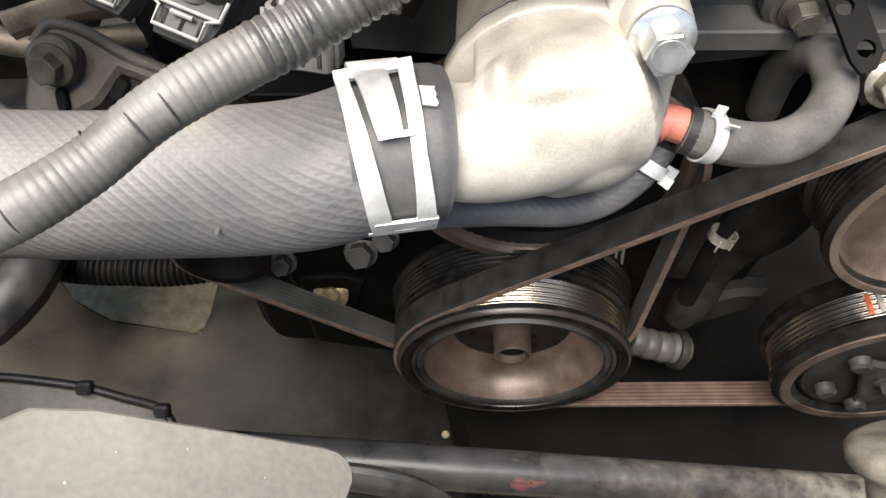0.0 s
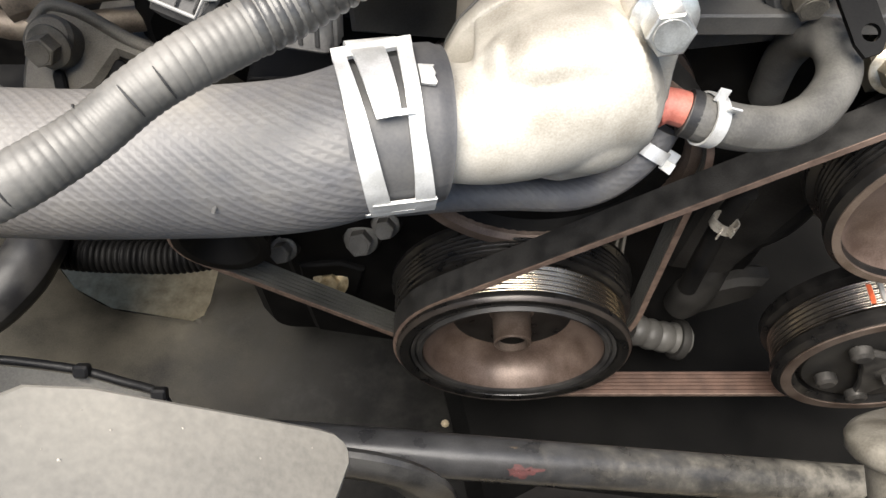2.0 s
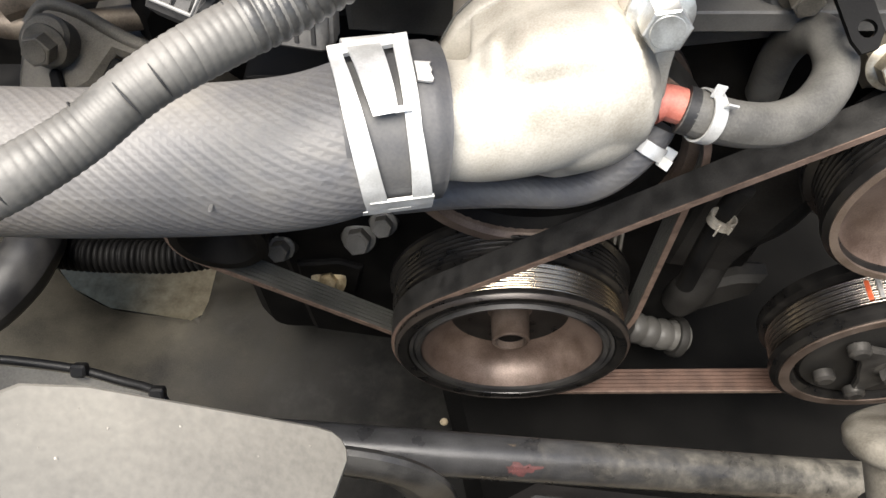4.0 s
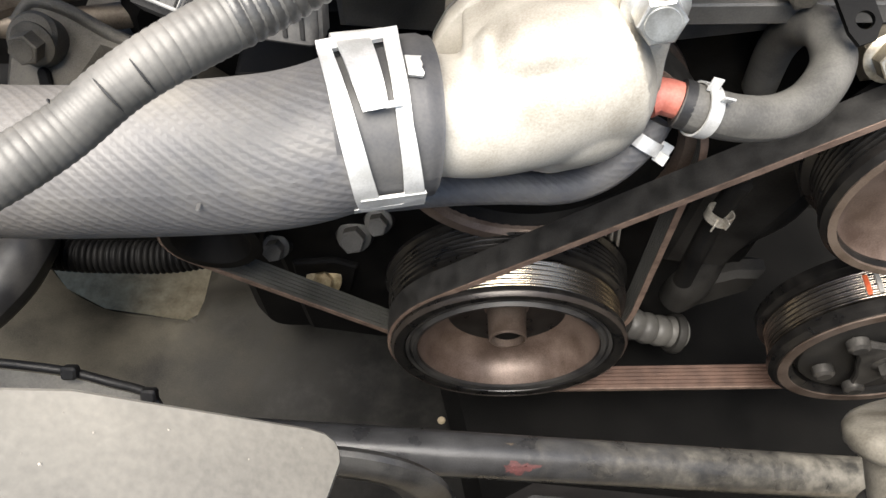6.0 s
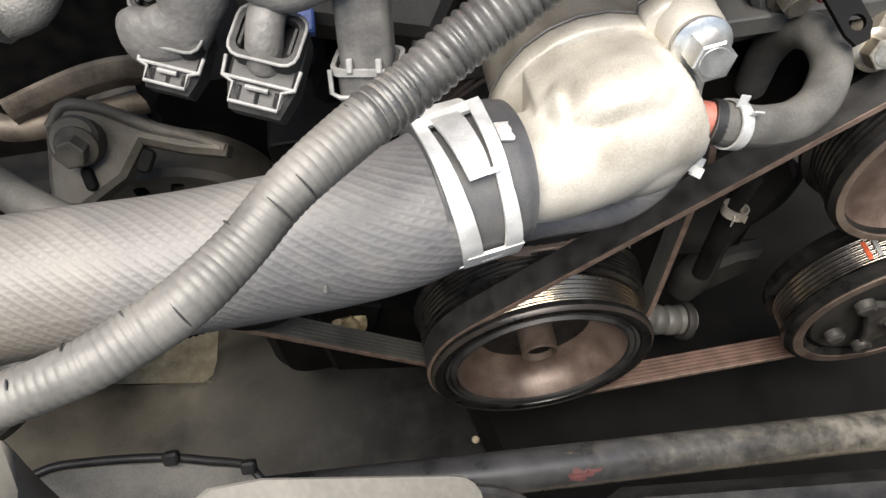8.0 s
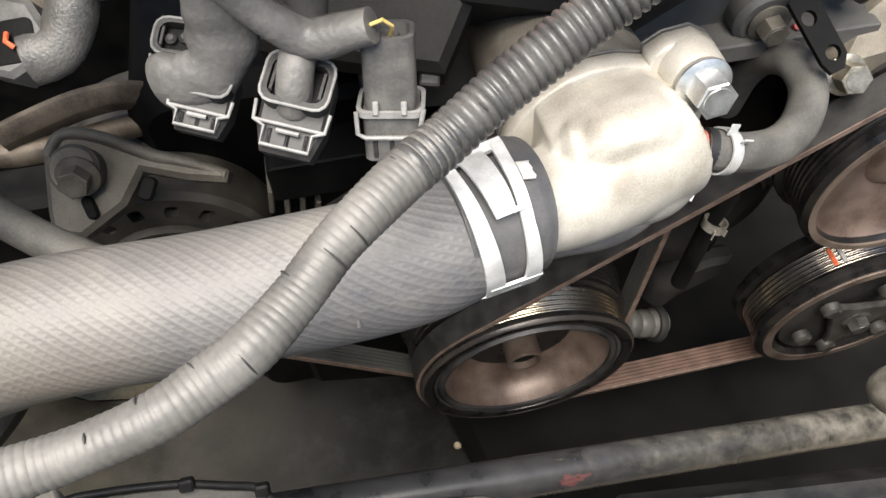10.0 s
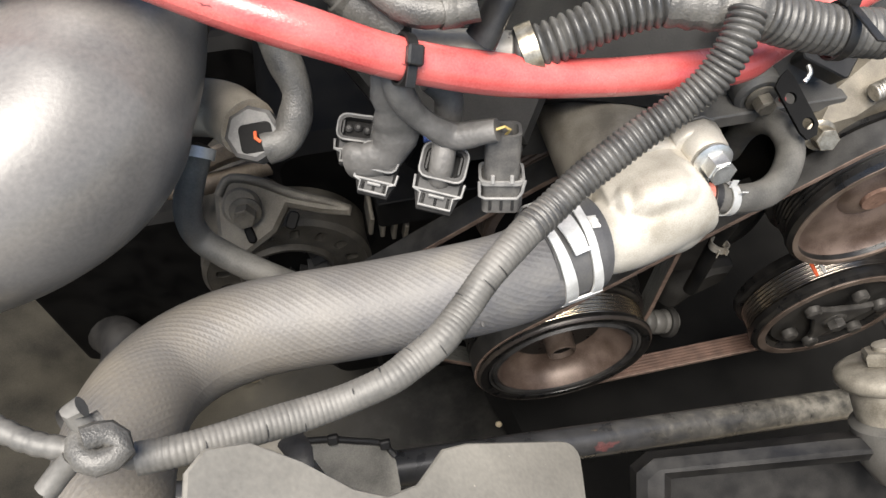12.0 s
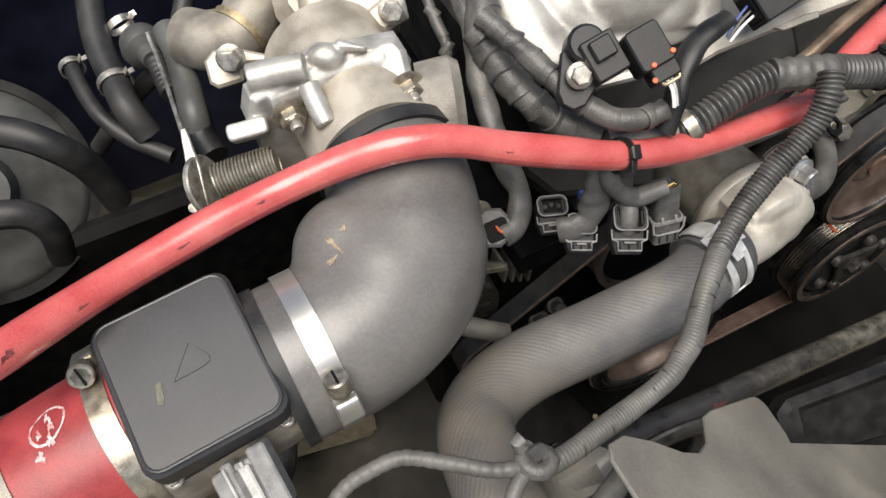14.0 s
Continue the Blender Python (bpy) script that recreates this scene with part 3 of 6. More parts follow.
URP = (0.272, 0.25, 0.585)
steer = thing("steering_pump_pulley", "dark cupped pulley with a rusty centre", "pulley", at=URP)
um = facing(*URP)
solid("rim", [tyre([(0.0655, -0.004), (0.068, 0.0), (0.071, 0.0), (0.074, -0.003)] + [(0.074, -0.008)] + ribs(0.0725, -0.011, -0.033, 6) + [(0.076, -0.036), (0.076, -0.04), (0.06, -0.04), (0.064, -0.012)], um, 72)], GLOSS, steer)
solid("rim_lip", [tyre([(0.0665, 0.0008), (0.071, 0.0008), (0.071, -0.001), (0.0665, -0.001)], um, 64)], PULLEY, steer)
solid("cup", [lathe([(0.066, -0.004), (0.063, -0.009), (0.055, -0.013), (0.036, -0.015), (0.031, -0.018), (0.027, -0.020), (0.023, -0.017), (0.016, -0.015), (0.012, -0.015)], um, 72, (False, False))], CUP, steer, "brown cupped disc")
solid("hub", [lathe([(0.0, -0.012), (0.012, -0.012), (0.0125, -0.017)], um, 28)], RUST, steer, "rusty hub centre")
solid("body", [lathe([(0.05, -0.16), (0.055, -0.05), (0.045, -0.042)], um, 32)], BLACK, steer)

WPP = (0.056, 0.300, 0.562)
pump = thing("water_pump_pulley", "large dark water pump pulley with a brown rim", "pulley", at=WPP)
pm = facing(*WPP)
solid("rim", [tyre([(0.078, -0.004), (0.080, 0.0), (0.0865, 0.0), (0.0875, -0.003)] + ribs(0.086, -0.005, -0.028, 5) + [(0.088, -0.030), (0.088, -0.034), (0.07, -0.034), (0.076, -0.012)], pm, 80)], PULLEY, pump)
solid("disc", [lathe([(0.079, -0.003), (0.074, -0.014), (0.06, -0.017), (0.03, -0.014), (0.025, -0.004), (0.0, -0.003)], pm, 64, (False, False))], BLACK, pump, "black pulley disc")

ALT = (-0.152, 0.300, 0.490)


def tangent_loop(circles):
    """Points of a belt round circles (x, z, r) given in turn, kept on their outside (anticlockwise)."""
    out = []
    n = len(circles)
    ends = []
    for i in range(n):
        (x1, z1, r1), (x2, z2, r2) = circles[i], circles[(i + 1) % n]
        dx, dz = x2 - x1, z2 - z1
        d = math.hypot(dx, dz)
        a = math.atan2(dz, dx) - math.acos((r1 - r2) / d)
        ends.append(a)
    for i in range(n):
        x, z, r = circles[i]
        a0, a1 = ends[i - 1], ends[i]
        while a1 < a0:
            a1 += 2 * math.pi
        k = max(2, int((a1 - a0) / 0.12))
        for j in range(k + 1):
            a = a0 + (a1 - a0) * j / k
            out.append((x + r * math.cos(a), z + r * math.sin(a)))
    return out


def belt(name, loop, y0, y1, label, inner):
    """A ribbed belt: a loop of (x, z) between y0 (front) and y1."""
    ob = thing(name, label, "belt", at=(loop[0][0], y0, loop[0][1]))
    n = len(loop)
    verts, faces, edge_v, edge_f = [], [], [], []
    prof = [(0.0045, 0.0004), (0.0045, 0.9996)]
    for k in range(5, -1, -1):
        prof += [(0.0010, (k + 0.97) / 6), (0.0, (k + 0.85) / 6), (0.0, (k + 0.15) / 6), (0.0010, (k + 0.03) / 6)]
    w = len(prof)
    for i, (x, z) in enumerate(loop):
        (xa, za), (xb, zb) = loop[i - 1], loop[(i + 1) % n]
        tx, tz = xb - xa, zb - za
        q = math.hypot(tx, tz)
        nx, nz = tz / q, -tx / q
        for off, s in prof:
            verts.append((x + nx * off, y0 + (y1 - y0) * s, z + nz * off))
        for off, dy in ((0.0002, -0.0006), (0.0044, -0.0006), (0.0044, 0.0008), (0.0002, 0.0008)):
            edge_v.append((x + nx * off, y0 + dy, z + nz * off))
    for i in range(n):
        j = (i + 1) % n
        for k in range(w):
            q = (k + 1) % w
            faces.append((i * w + k, j * w + k, j * w + q, i * w + q))
        for k in range(4):
            q = (k + 1) % 4
            edge_f.append((i * 4 + k, j * 4 + k, j * 4 + q, i * 4 + q))
    outer = [f for f in faces if f[0] % w == 0]
    solid("belt_body", [(verts, outer)], BELT, ob)
    solid("belt_ribs", [(verts, [f for f in faces if f[0] % w])], inner, ob, "dusty ribbed face")
    solid("belt_edge", [(edge_v, edge_f)], BELT_EDGE, ob, "brown frayed cord edge")
    return ob


belt("drive_belt", tangent_loop([(CR[0], CR[2], 0.0830), (ACP[0], ACP[2], 0.0770), (URP[0], URP[2], 0.0728)]), 0.2630, 0.2825, "ribbed black drive belt with a brown edge", BELT_RIBS)
belt("alternator_belt", tangent_loop([(CR[0] + 0.005, CR[2], 0.0885), (WPP[0], WPP[2], 0.0865), (ALT[0], ALT[2], 0.03)]), 0.2925, 0.3115, "ribbed alternator belt behind the drive belt", BOOSTER)

# ---- alternator ----
alt = thing("alternator", "dusty cast alternator with slotted end housing", "alternator", at=(-0.18, 0.36, 0.52))
lm = facing(-0.1890, 0.3260, 0.5150)
# housing, face and rim carry their shade in the colour; the arm is lit
solid("housing", [lathe([(0.069, -0.012), (0.071, -0.02), (0.071, -0.12), (0.055, -0.14)], lm, 56, (False, False)), tyre([(0.0635, -0.012), (0.0665, -0.0085), (0.0705, -0.0125), (0.0705, -0.02), (0.0635, -0.02)], lm, 56)], ALTSHADE, alt, "dusty grey cast housing")
slots = []
for k in range(16):
    m2 = pose(0, 0, 0, 0, 0, 22.5 * k + 8) @ pose(0.054, 0, 0)
    slots.append([(m2 @ Vector((x, y, 0))).to_2d() for x, y in rounded(0.011, 0.0085, 0.0025, 2)])
solid("slotted_face", [plate(lm @ pose(0, 0, -0.0125), disc(0, 0, 0.0665, 56), [disc(0, 0, 0.037, 40)] + slots, 0.007)], ALTSHADE, alt, "cast end face with open slots")
solid("inner_rim", [tyre([(0.036, -0.005), (0.039, -0.0045), (0.041, -0.009), (0.041, -0.02), (0.036, -0.022)], lm, 48)], ALTSHADE, alt)
solid("core", [lathe([(0.065, -0.034), (0.03, -0.03), (0, -0.03)], lm, 40, (False, False))], BLACK, alt)
for k in range(12):
    a = radians(30 * k)
    solid("fan_blade", [block(lm @ pose(0.027 * math.cos(a), 0.027 * math.sin(a), -0.02, 0, 0, math.degrees(a) + 25) @ pose(0, 0, 0, 35), 0.018, 0.0015, 0.012, 0.0004, 0.0003)], COVER, alt)
solid("pulley", [tyre([(0.01, 0.012), (0.03, 0.014), (0.032, 0.018)] + ribs(0.03, 0.02, 0.042, 5) + [(0.032, 0.044), (0.026, 0.044), (0.01, 0.03)], facing(ALT[0], 0.335, ALT[2]), 40)], BLACK, alt)
arm = [pose(-0.179, 0.316, 0.626, 32.9, 3.5, -5.5), [(-0.0421, 0.0146), (-0.0332, 0.0256), (-0.0174, 0.025), (-0.0016, 0.0177), (0.0142, 0.0114), (0.0459, 0.0035), (0.0522, 0.0003), (0.0507, -0.006), (0.0301, -0.0035), (0.0079, 0.0019), (-0.0016, -0.0155), (-0.0237, -0.0313), (-0.0396, -0.0298), (-0.0412, -0.0155)]]
solid("mounting_arm", [prism(arm[0], arm[1], 0.018, 0.003)], ALTCAST, alt, "cast mounting arm")
solid("arm_ridge", [sweep([arm[0] @ Vector(p) for p in ((-0.039, 0.012, 0.0075), (-0.0335, 0.022, 0.0075), (-0.026, 0.0235, 0.0075), (-0.012, 0.0205, 0.0075), (0.012, 0.0105, 0.0075), (0.034, 0.0045, 0.0065), (0.05, -0.002, 0.005))], 0.0036, 14)], ALTCAST, alt, "worn ridge of the arm")
for k in range(4):
    solid("rear_fin", [block(lm @ pose(0.074 + 0.009 * k, 0.050 - 0.006 * k, -0.02, 0, 0, -8), 0.0035, 0.022, 0.03, 0.001, 0.0008)], ALTCAST, alt)
solid("arm_boss", [lathe([(0.013, -0.02), (0.013, 0.006), (0.011, 0.008), (0, 0.008)], pose(-0.201, 0.313, 0.641, 32.9, 3.5, -5.5), 28)], ALTCAST, alt)
solid("bolt", bolt_pieces(pose(-0.198, 0.304, 0.647, 32.9, 3.5, -5.5) @ pose(0, 0, 0, 35), 0.0078, 0.009, 0.011, 15), ALTCAST, alt)
# solid black blocks stand in for the shade inside two slots
solid("arm_slot", [block(pose(-0.169, 0.302, 0.631, 32.9, 3.5, -5.5) @ pose(0, 0, 0, 0, 0, -20), 0.008, 0.013, 0.004, 0.003)], BLACK, alt)
solid("arm_slot", [block(pose(-0.199, 0.298, 0.628, 32.9, 3.5, -5.5) @ pose(0, 0, 0, 0, 0, 20), 0.006, 0.013, 0.004, 0.003)], BLACK, alt)
solid("adjuster_strap", [sweep([(-0.258, 0.371, 0.614), (-0.238, 0.377, 0.617), (-0.213, 0.382, 0.621), (-0.189, 0.384, 0.622), (-0.171, 0.388, 0.613)], 0.006, 10, flat=1.8)], STRAPS, alt, "brown adjuster strap")
solid("slotted_bracket", [sweep([(-0.278, 0.389, 0.614), (-0.276, 0.377, 0.606), (-0.262, 0.371, 0.602), (-0.23, 0.371, 0.602), (-0.186, 0.383, 0.598), (-0.154, 0.384, 0.599)], 0.008, 10)], STRAPS, alt)

# ---- upper radiator hose with its spring clamp ----
HP = [(-0.235, -0.055, 0.712), (-0.24, 0.0, 0.728), (-0.245, 0.06, 0.742), (-0.244, 0.118, 0.735), (-0.230, 0.160, 0.715), (-0.19, 0.180, 0.706), (-0.117, 0.182, 0.703), (-0.05, 0.182, 0.708), (-0.018, 0.192, 0.711), (-0.001, 0.196, 0.709)]
hose = thing("radiator_hose", "grey dusty woven rubber upper radiator hose", "hose", at=(-0.12, 0.182, 0.68))
solid("hose_body", [sweep(HP[:-1] + [(-0.014, 0.1932, 0.7107)], lambda s, t: 0.0258, 48, 0.003)], HOSE, hose)
solid("hose_end", [sweep([(-0.0325, 0.1892, 0.7113), (-0.014, 0.1932, 0.7105), (-0.006, 0.195, 0.7098), HP[-1]], lambda s, t: 0.0266 + (0.0008 if s < t - 0.003 else 0.0), 48, 0.002)], ENDRUB, hose, "clean black hose end")
solid("scuff", [block(pose(-0.07, 0.155, 0.714, 33.9, 1.1, 0.9) @ pose(0, 0, 0, -40), 0.0014, 0.0034, 0.0005, 0.0006, 0.0002)], CONGREY, hose, "pale scuff mark")

# ---- thermostat housing ----
hous = thing("thermostat_housing", "bright cast aluminium thermostat outlet with a bolted flange", "engine part", at=(0.044, 0.228, 0.66))
fm = facing(0.0415, 0.226, 0.697, -8)
flange = [(0.0435 * math.cos(radians(a)), 0.0435 * math.sin(radians(a))) for a in range(70, 375, 15)] + [(0.0435, 0.02), (0.0445, 0.036), (0.041, 0.046), (0.033, 0.0505), (0.022, 0.049), (0.015, 0.0445)]
solid("base", [lathe([(0.036, -0.12), (0.038, -0.02), (0.043, -0.006)], fm, 40)], ALLOY_DULL, hous, "dull grey housing base")
solid("gasket", [prism(fm @ pose(0, 0, -0.0085), [(x * 1.004, y * 1.004) for x, y in flange], 0.0012, 0.0004)], COVERGREY, hous, "thin dark gasket")
body_outline = [(-0.029, 0.027), (-0.018, 0.036), (-0.004, 0.040), (0.010, 0.041), (0.020, 0.037), (0.030, 0.026), (0.037, 0.012), (0.036, -0.006), (0.029, -0.022), (0.017, -0.033), (0.002, -0.037), (-0.014, -0.033), (-0.025, -0.02), (-0.029, -0.006)]


def loft(m, outline, rows):
    """Rounds an outline in the xy plane of m through rows of (scale, height, rise)."""
    n = len(outline)
    verts = [m @ Vector((x * k, y * k + dy, z)) for k, z, dy in rows for x, y in outline]
    faces = [tuple(range(n - 1, -1, -1)), tuple((len(rows) - 1) * n + k for k in range(n))]
    faces += [(i * n + k, i * n + (k + 1) % n, (i + 1) * n + (k + 1) % n, (i + 1) * n + k) for i in range(len(rows) - 1) for k in range(n)]
    return verts, faces


solid("flange", [prism(fm @ pose(0, 0, -0.0025), flange, 0.010, 0.0012)], ALLOY, hous, "cast mounting flange", sharp=50)
hous_cover = solid("cover", [loft(fm, body_outline, [(1, -0.004, 0), (1, 0.006, 0), (0.97, 0.013, 0.003), (0.93, 0.020, 0.006), (0.85, 0.028, 0.009), (0.73, 0.034, 0.012), (0.56, 0.038, 0.014), (0.32, 0.0405, 0.015), (0.05, 0.0415, 0.015)]),
                prism(fm @ pose(0, 0, 0.012), [(-0.0305, -0.008), (-0.0305, 0.0300), (-0.018, 0.0375), (0.004, 0.039), (0.016, 0.02), (0.008, -0.008)], 0.031, 0.0015),
                sweep([(-0.003, 0.196, 0.71), (0.013, 0.1975, 0.7075), (0.03, 0.2015, 0.7095), (0.045, 0.207, 0.7135), (0.060, 0.214, 0.715)], lambda s, t: 0.0205 + 0.0075 * max(0, (s - 0.010)) / max(t - 0.010, 0.001), 48), dome(fm @ pose(0.008, 0.006, 0.012), 0.030, 0.027, 0.032), prism(fm @ pose(-0.0085, 0, 0) @ Matrix(((0, 0, 1, 0), (1, 0, 0, 0), (0, 1, 0, 0), (0, 0, 0, 1))), [(0.036, 0.020), (0.004, 0.020), (0.004, 0.0450), (0.012, 0.0450), (0.020, 0.0425), (0.027, 0.0380), (0.033, 0.0320), (0.0365, 0.0255)], 0.036, 0.003), dome(fm @ pose(0.010, 0.017, 0.010), 0.024, 0.020, 0.031)], ALLOY, hous, "blasted bright aluminium cover", sharp=60)
fuse = hous_cover.modifiers.new("fuse", "REMESH")
fuse.mode, fuse.voxel_size, fuse.use_smooth_shade = "VOXEL", 0.0011, True
soft = hous_cover.modifiers.new("soften", "SMOOTH")
soft.factor, soft.iterations = 0.5, 12
solid("bolt_boss", [lathe([(0.0122, -0.012), (0.0118, -0.002), (0.0108, 0.0), (0, 0.0)], facing(0.0722, 0.2185, 0.7375, -8), 28)], ALLOY, hous)
solid("bolt", bolt_pieces(facing(0.0722, 0.2155, 0.7385, -14), 0.0080, 0.011, 0.0112, 8), STEEL, hous, "zinc hex flange bolt")
solid("nipple", [sweep([(0.084, 0.235, 0.675), (0.09, 0.237, 0.676), (0.1, 0.233, 0.676)], 0.0075, 18)], REDRUST, hous, "reddish painted nipple")

# ---- hose clamps ----


def band_clamp(name, a, b, r, label=""):
    """Spring clamp on a hose from a to b: a tapered window frame with a bent-up top bar, and a tongue hooked through it."""
    ax = (Vector(b) - Vector(a)).normalized()
    out = Vector((0.007, 0.017, 0.91)) - Vector(a)
    out = (out - ax * out.dot(ax)).normalized()
    tang = out.cross(ax)

    def at(s, deg, lift=0.0):
        th = radians(deg)
        return Vector(a) + ax * s + (out * math.cos(th) + tang * math.sin(th)) * (r + 0.0008 + lift)

    def ribbon(rows):
        """Rows of (s0, angle0, lift0, s1, angle1, lift1), joined into a strip of sheet metal."""
        v, f = [], []
        for i, (s0, a0, l0, s1, a1, l1) in enumerate(rows):
            v += [at(s0, a0, l0), at(s1, a1, l1), at(s1, a1, l1 + 0.0013), at(s0, a0, l0 + 0.0013)]
            if i:
                o = 4 * (i - 1)
                f += [(o + k, o + (k + 1) % 4, o + 4 + (k + 1) % 4, o + 4 + k) for k in range(4)]
        f += [(0, 1, 2, 3), tuple(len(v) - 4 + k for k in range(4))]
        return v, f

    def mixed(keys, n):
        """n even rows through keys (q, values...)."""
        out_rows = []
        for i in range(n + 1):
            q = i / n
            for u, w in zip(keys, keys[1:]):
                if u[0] <= q <= w[0]:
                    k = (q - u[0]) / (w[0] - u[0])
                    out_rows.append(tuple(p + (t - p) * k for p, t in zip(u[1:], w[1:])))
                    break
        return out_rows

    left = mixed([(0, -0.0138, 54, 0.0018, -0.0096, 54, 0.0018), (0.15, -0.0134, 44, 0.0005, -0.0090, 44, 0.0005), (0.5, -0.0112, -6, 0, -0.0048, -6, 0), (0.85, -0.0082, -55, 0, -0.0006, -55, 0), (1, -0.0066, -74, 0, 0.0, -74, 0)], 24)
    right = mixed([(0, 0.0070, 57, 0.0022, 0.0118, 57, 0.0022), (0.15, 0.0066, 46, 0.001, 0.0115, 46, 0.001), (0.5, 0.0068, -6, 0, 0.0115, -6, 0), (0.85, 0.0076, -55, 0, 0.0142, -55, 0), (1, 0.0077, -72, 0, 0.0150, -72, 0)], 24)
    top = [(-0.0136 + 0.0256 * k / 8, 46 + 1.1 * k, 0.0008, -0.0138 + 0.0258 * k / 8, 53 + 1.1 * k, 0.0022) for k in range(9)]
    low = [(-0.0064 + 0.0212 * k / 8, -56, 0.0003, -0.0064 + 0.0212 * k / 8, -76, 0.0003) for k in range(9)]
    tongue = mixed([(0, -0.0082, 62, 0.0, 0.0026, 62, 0.0), (0.3, -0.0074, 46, 0.0025, 0.0030, 46, 0.0025), (0.7, -0.0052, 20, 0.0042, 0.0040, 20, 0.0042), (1, -0.0032, 4, 0.0034, 0.0045, 5, 0.0034)], 14)
    hook = [(0.0036, 8, 0.0034, 0.0036, 4.5, 0.0034), (0.0072, 8.5, 0.0026, 0.0072, 5, 0.0026), (0.009, 8.5, 0.0014, 0.009, 5, 0.0014)]
    back = [(-0.0085, 62 + 228 * k / 30, 0, 0.0085, 62 + 228 * k / 30, 0) for k in range(31)]
    ob = thing(name, label, "hose clamp", at=a)
    solid("window_band", [ribbon(left), ribbon(right), ribbon(low)], ZINC, ob)
    solid("top_bar", [ribbon(top)], ZINC, ob)
    solid("tongue", [ribbon(tongue), ribbon(hook)], ZINC, ob, "bent tongue with a hooked tip")
    solid("back_band", [ribbon(back)], ZINC, ob)
    flake = [(0.0122, 38 - 2 * k, -0.0002, 0.0172 - 0.0003 * (k * 5 % 3), 36 - 2 * k, -0.0002) for k in range(8)]
    solid("paint_flake", [ribbon(flake)], SILVER, hose, "flaked silver paint")
    return ob


band_clamp("hose_clamp", (-0.021, 0.192, 0.711), (-0.007, 0.195, 0.71), 0.0276, label="bright zinc spring band clamp on the radiator hose")


def small_clamp(name, a, b, r, label, ears=70.0, mat=ZINC):
    """A small spring clamp round a hose from a to b, with two pinched ears."""
    m = along(a, b, ears)
    k = r + 0.0007
    ob = thing(name, label, "hose clamp", at=a)
    solid("band", [tyre([(k, -0.003), (k + 0.0009, -0.003), (k + 0.0009, 0.003), (k, 0.003)], m, 32)], mat, ob)
    for q in (-1, 1):
        solid("ear", [block(m @ pose(0, 0, 0, 0, 0, 14 * q) @ pose(k + 0.0025, 0, 0.002 * q, 0, 0, 8 * q), 0.006, 0.001, 0.005, 0.0004, 0.0003)], mat, ob)
    return ob


# ---- small coolant hoses ----
SH = [(0.097, 0.233, 0.676), (0.106, 0.231, 0.674), (0.122, 0.232, 0.668), (0.141, 0.237, 0.663), (0.159, 0.249, 0.661), (0.173, 0.269, 0.662), (0.174, 0.288, 0.663), (0.171, 0.305, 0.652), (0.172, 0.319, 0.626), (0.179, 0.332, 0.586)]
cool = thing("coolant_hose", "short dusty black coolant hose curving to the cover", "hose", at=SH[3])
solid("hose_body", [sweep(SH, 0.0096, 24)], DUSTY, cool)
solid("hose_end", [tyre([(0.0075, -0.0005), (0.0099, -0.0002), (0.0099, 0.004), (0.0075, 0.004)], along(SH[0], SH[1]), 28)], RUBBER, cool, "clean black cut end")
small_clamp("small_clamp", SH[1], SH[2], 0.0096, "zinc spring clamp on the short coolant hose", 100)
BH = [(-0.022, 0.215, 0.64), (0.003, 0.217, 0.641), (0.027, 0.218, 0.641), (0.052, 0.22, 0.638), (0.068, 0.225, 0.638), (0.08, 0.23, 0.644), (0.089, 0.236, 0.652), (0.093, 0.24, 0.659)]
tagged(solid("bypass_hose", [sweep(BH, 0.0072, 24)], HOSE), "thin woven bypass hose under the thermostat outlet", "hose")
small_clamp("small_clamp", (0.088, 0.234, 0.652), (0.093, 0.239, 0.659), 0.0068, "zinc spring clamp on the thin bypass hose", 200)
tagged(solid("low_hose", [sweep([(0.162, 0.274, 0.572), (0.157, 0.273, 0.547), (0.153, 0.27, 0.509), (0.153, 0.271, 0.474)], 0.0062, 18)], BLACK), "black hose low beside the pulleys", "hose")
small_clamp("small_clamp", (0.153, 0.265, 0.554), (0.149, 0.261, 0.539), 0.0062, "zinc spring clamp on the low hose", 60, STEEL_WORN)

# ---- corrugated loom with its branch ----
CP = [(0.062, 0.222, 0.838), (0.055, 0.212, 0.829), (0.045, 0.205, 0.816), (0.030, 0.201, 0.804), (0.012, 0.197, 0.794), (-0.003, 0.192, 0.787), (-0.018, 0.186, 0.781), (-0.034, 0.177, 0.776), (-0.047, 0.169, 0.774)]
CL = CP[-2:] + [(-0.062, 0.157, 0.773), (-0.072, 0.149, 0.771), (-0.084, 0.138, 0.767), (-0.097, 0.126, 0.766), (-0.110, 0.119, 0.764), (-0.124, 0.112, 0.764), (-0.149, 0.107, 0.762), (-0.178, 0.101, 0.768), (-0.205, 0.095, 0.776), (-0.222, 0.094, 0.778)]
branch = thing("loom_branch", "corrugated wire loom crossing over the radiator hose", "wiring loom", at=CP[4])
solid("corrugated_tube", [sweep(CP, lambda s, t: ringed(0.0079, 0.0031, 0.0021 - 0.0013 * s / t, 0.0002)(s, t), 22, 0.00042)], LOOM_BLACK, branch, "black corrugated tube")
solid("taped_tube", [sweep(CL, lambda s, t: ringed(0.0076, 0.0024, 0.00026, 0.0003)(s, t) - 0.0012 * s / t, 24, 0.00038)], LOOM, branch, "grey taped corrugated tube")
run = spline([Vector(p) for p in CP[3:] + CL[2:]], 0.003)
slit_rng = random.Random(5)
k = 3
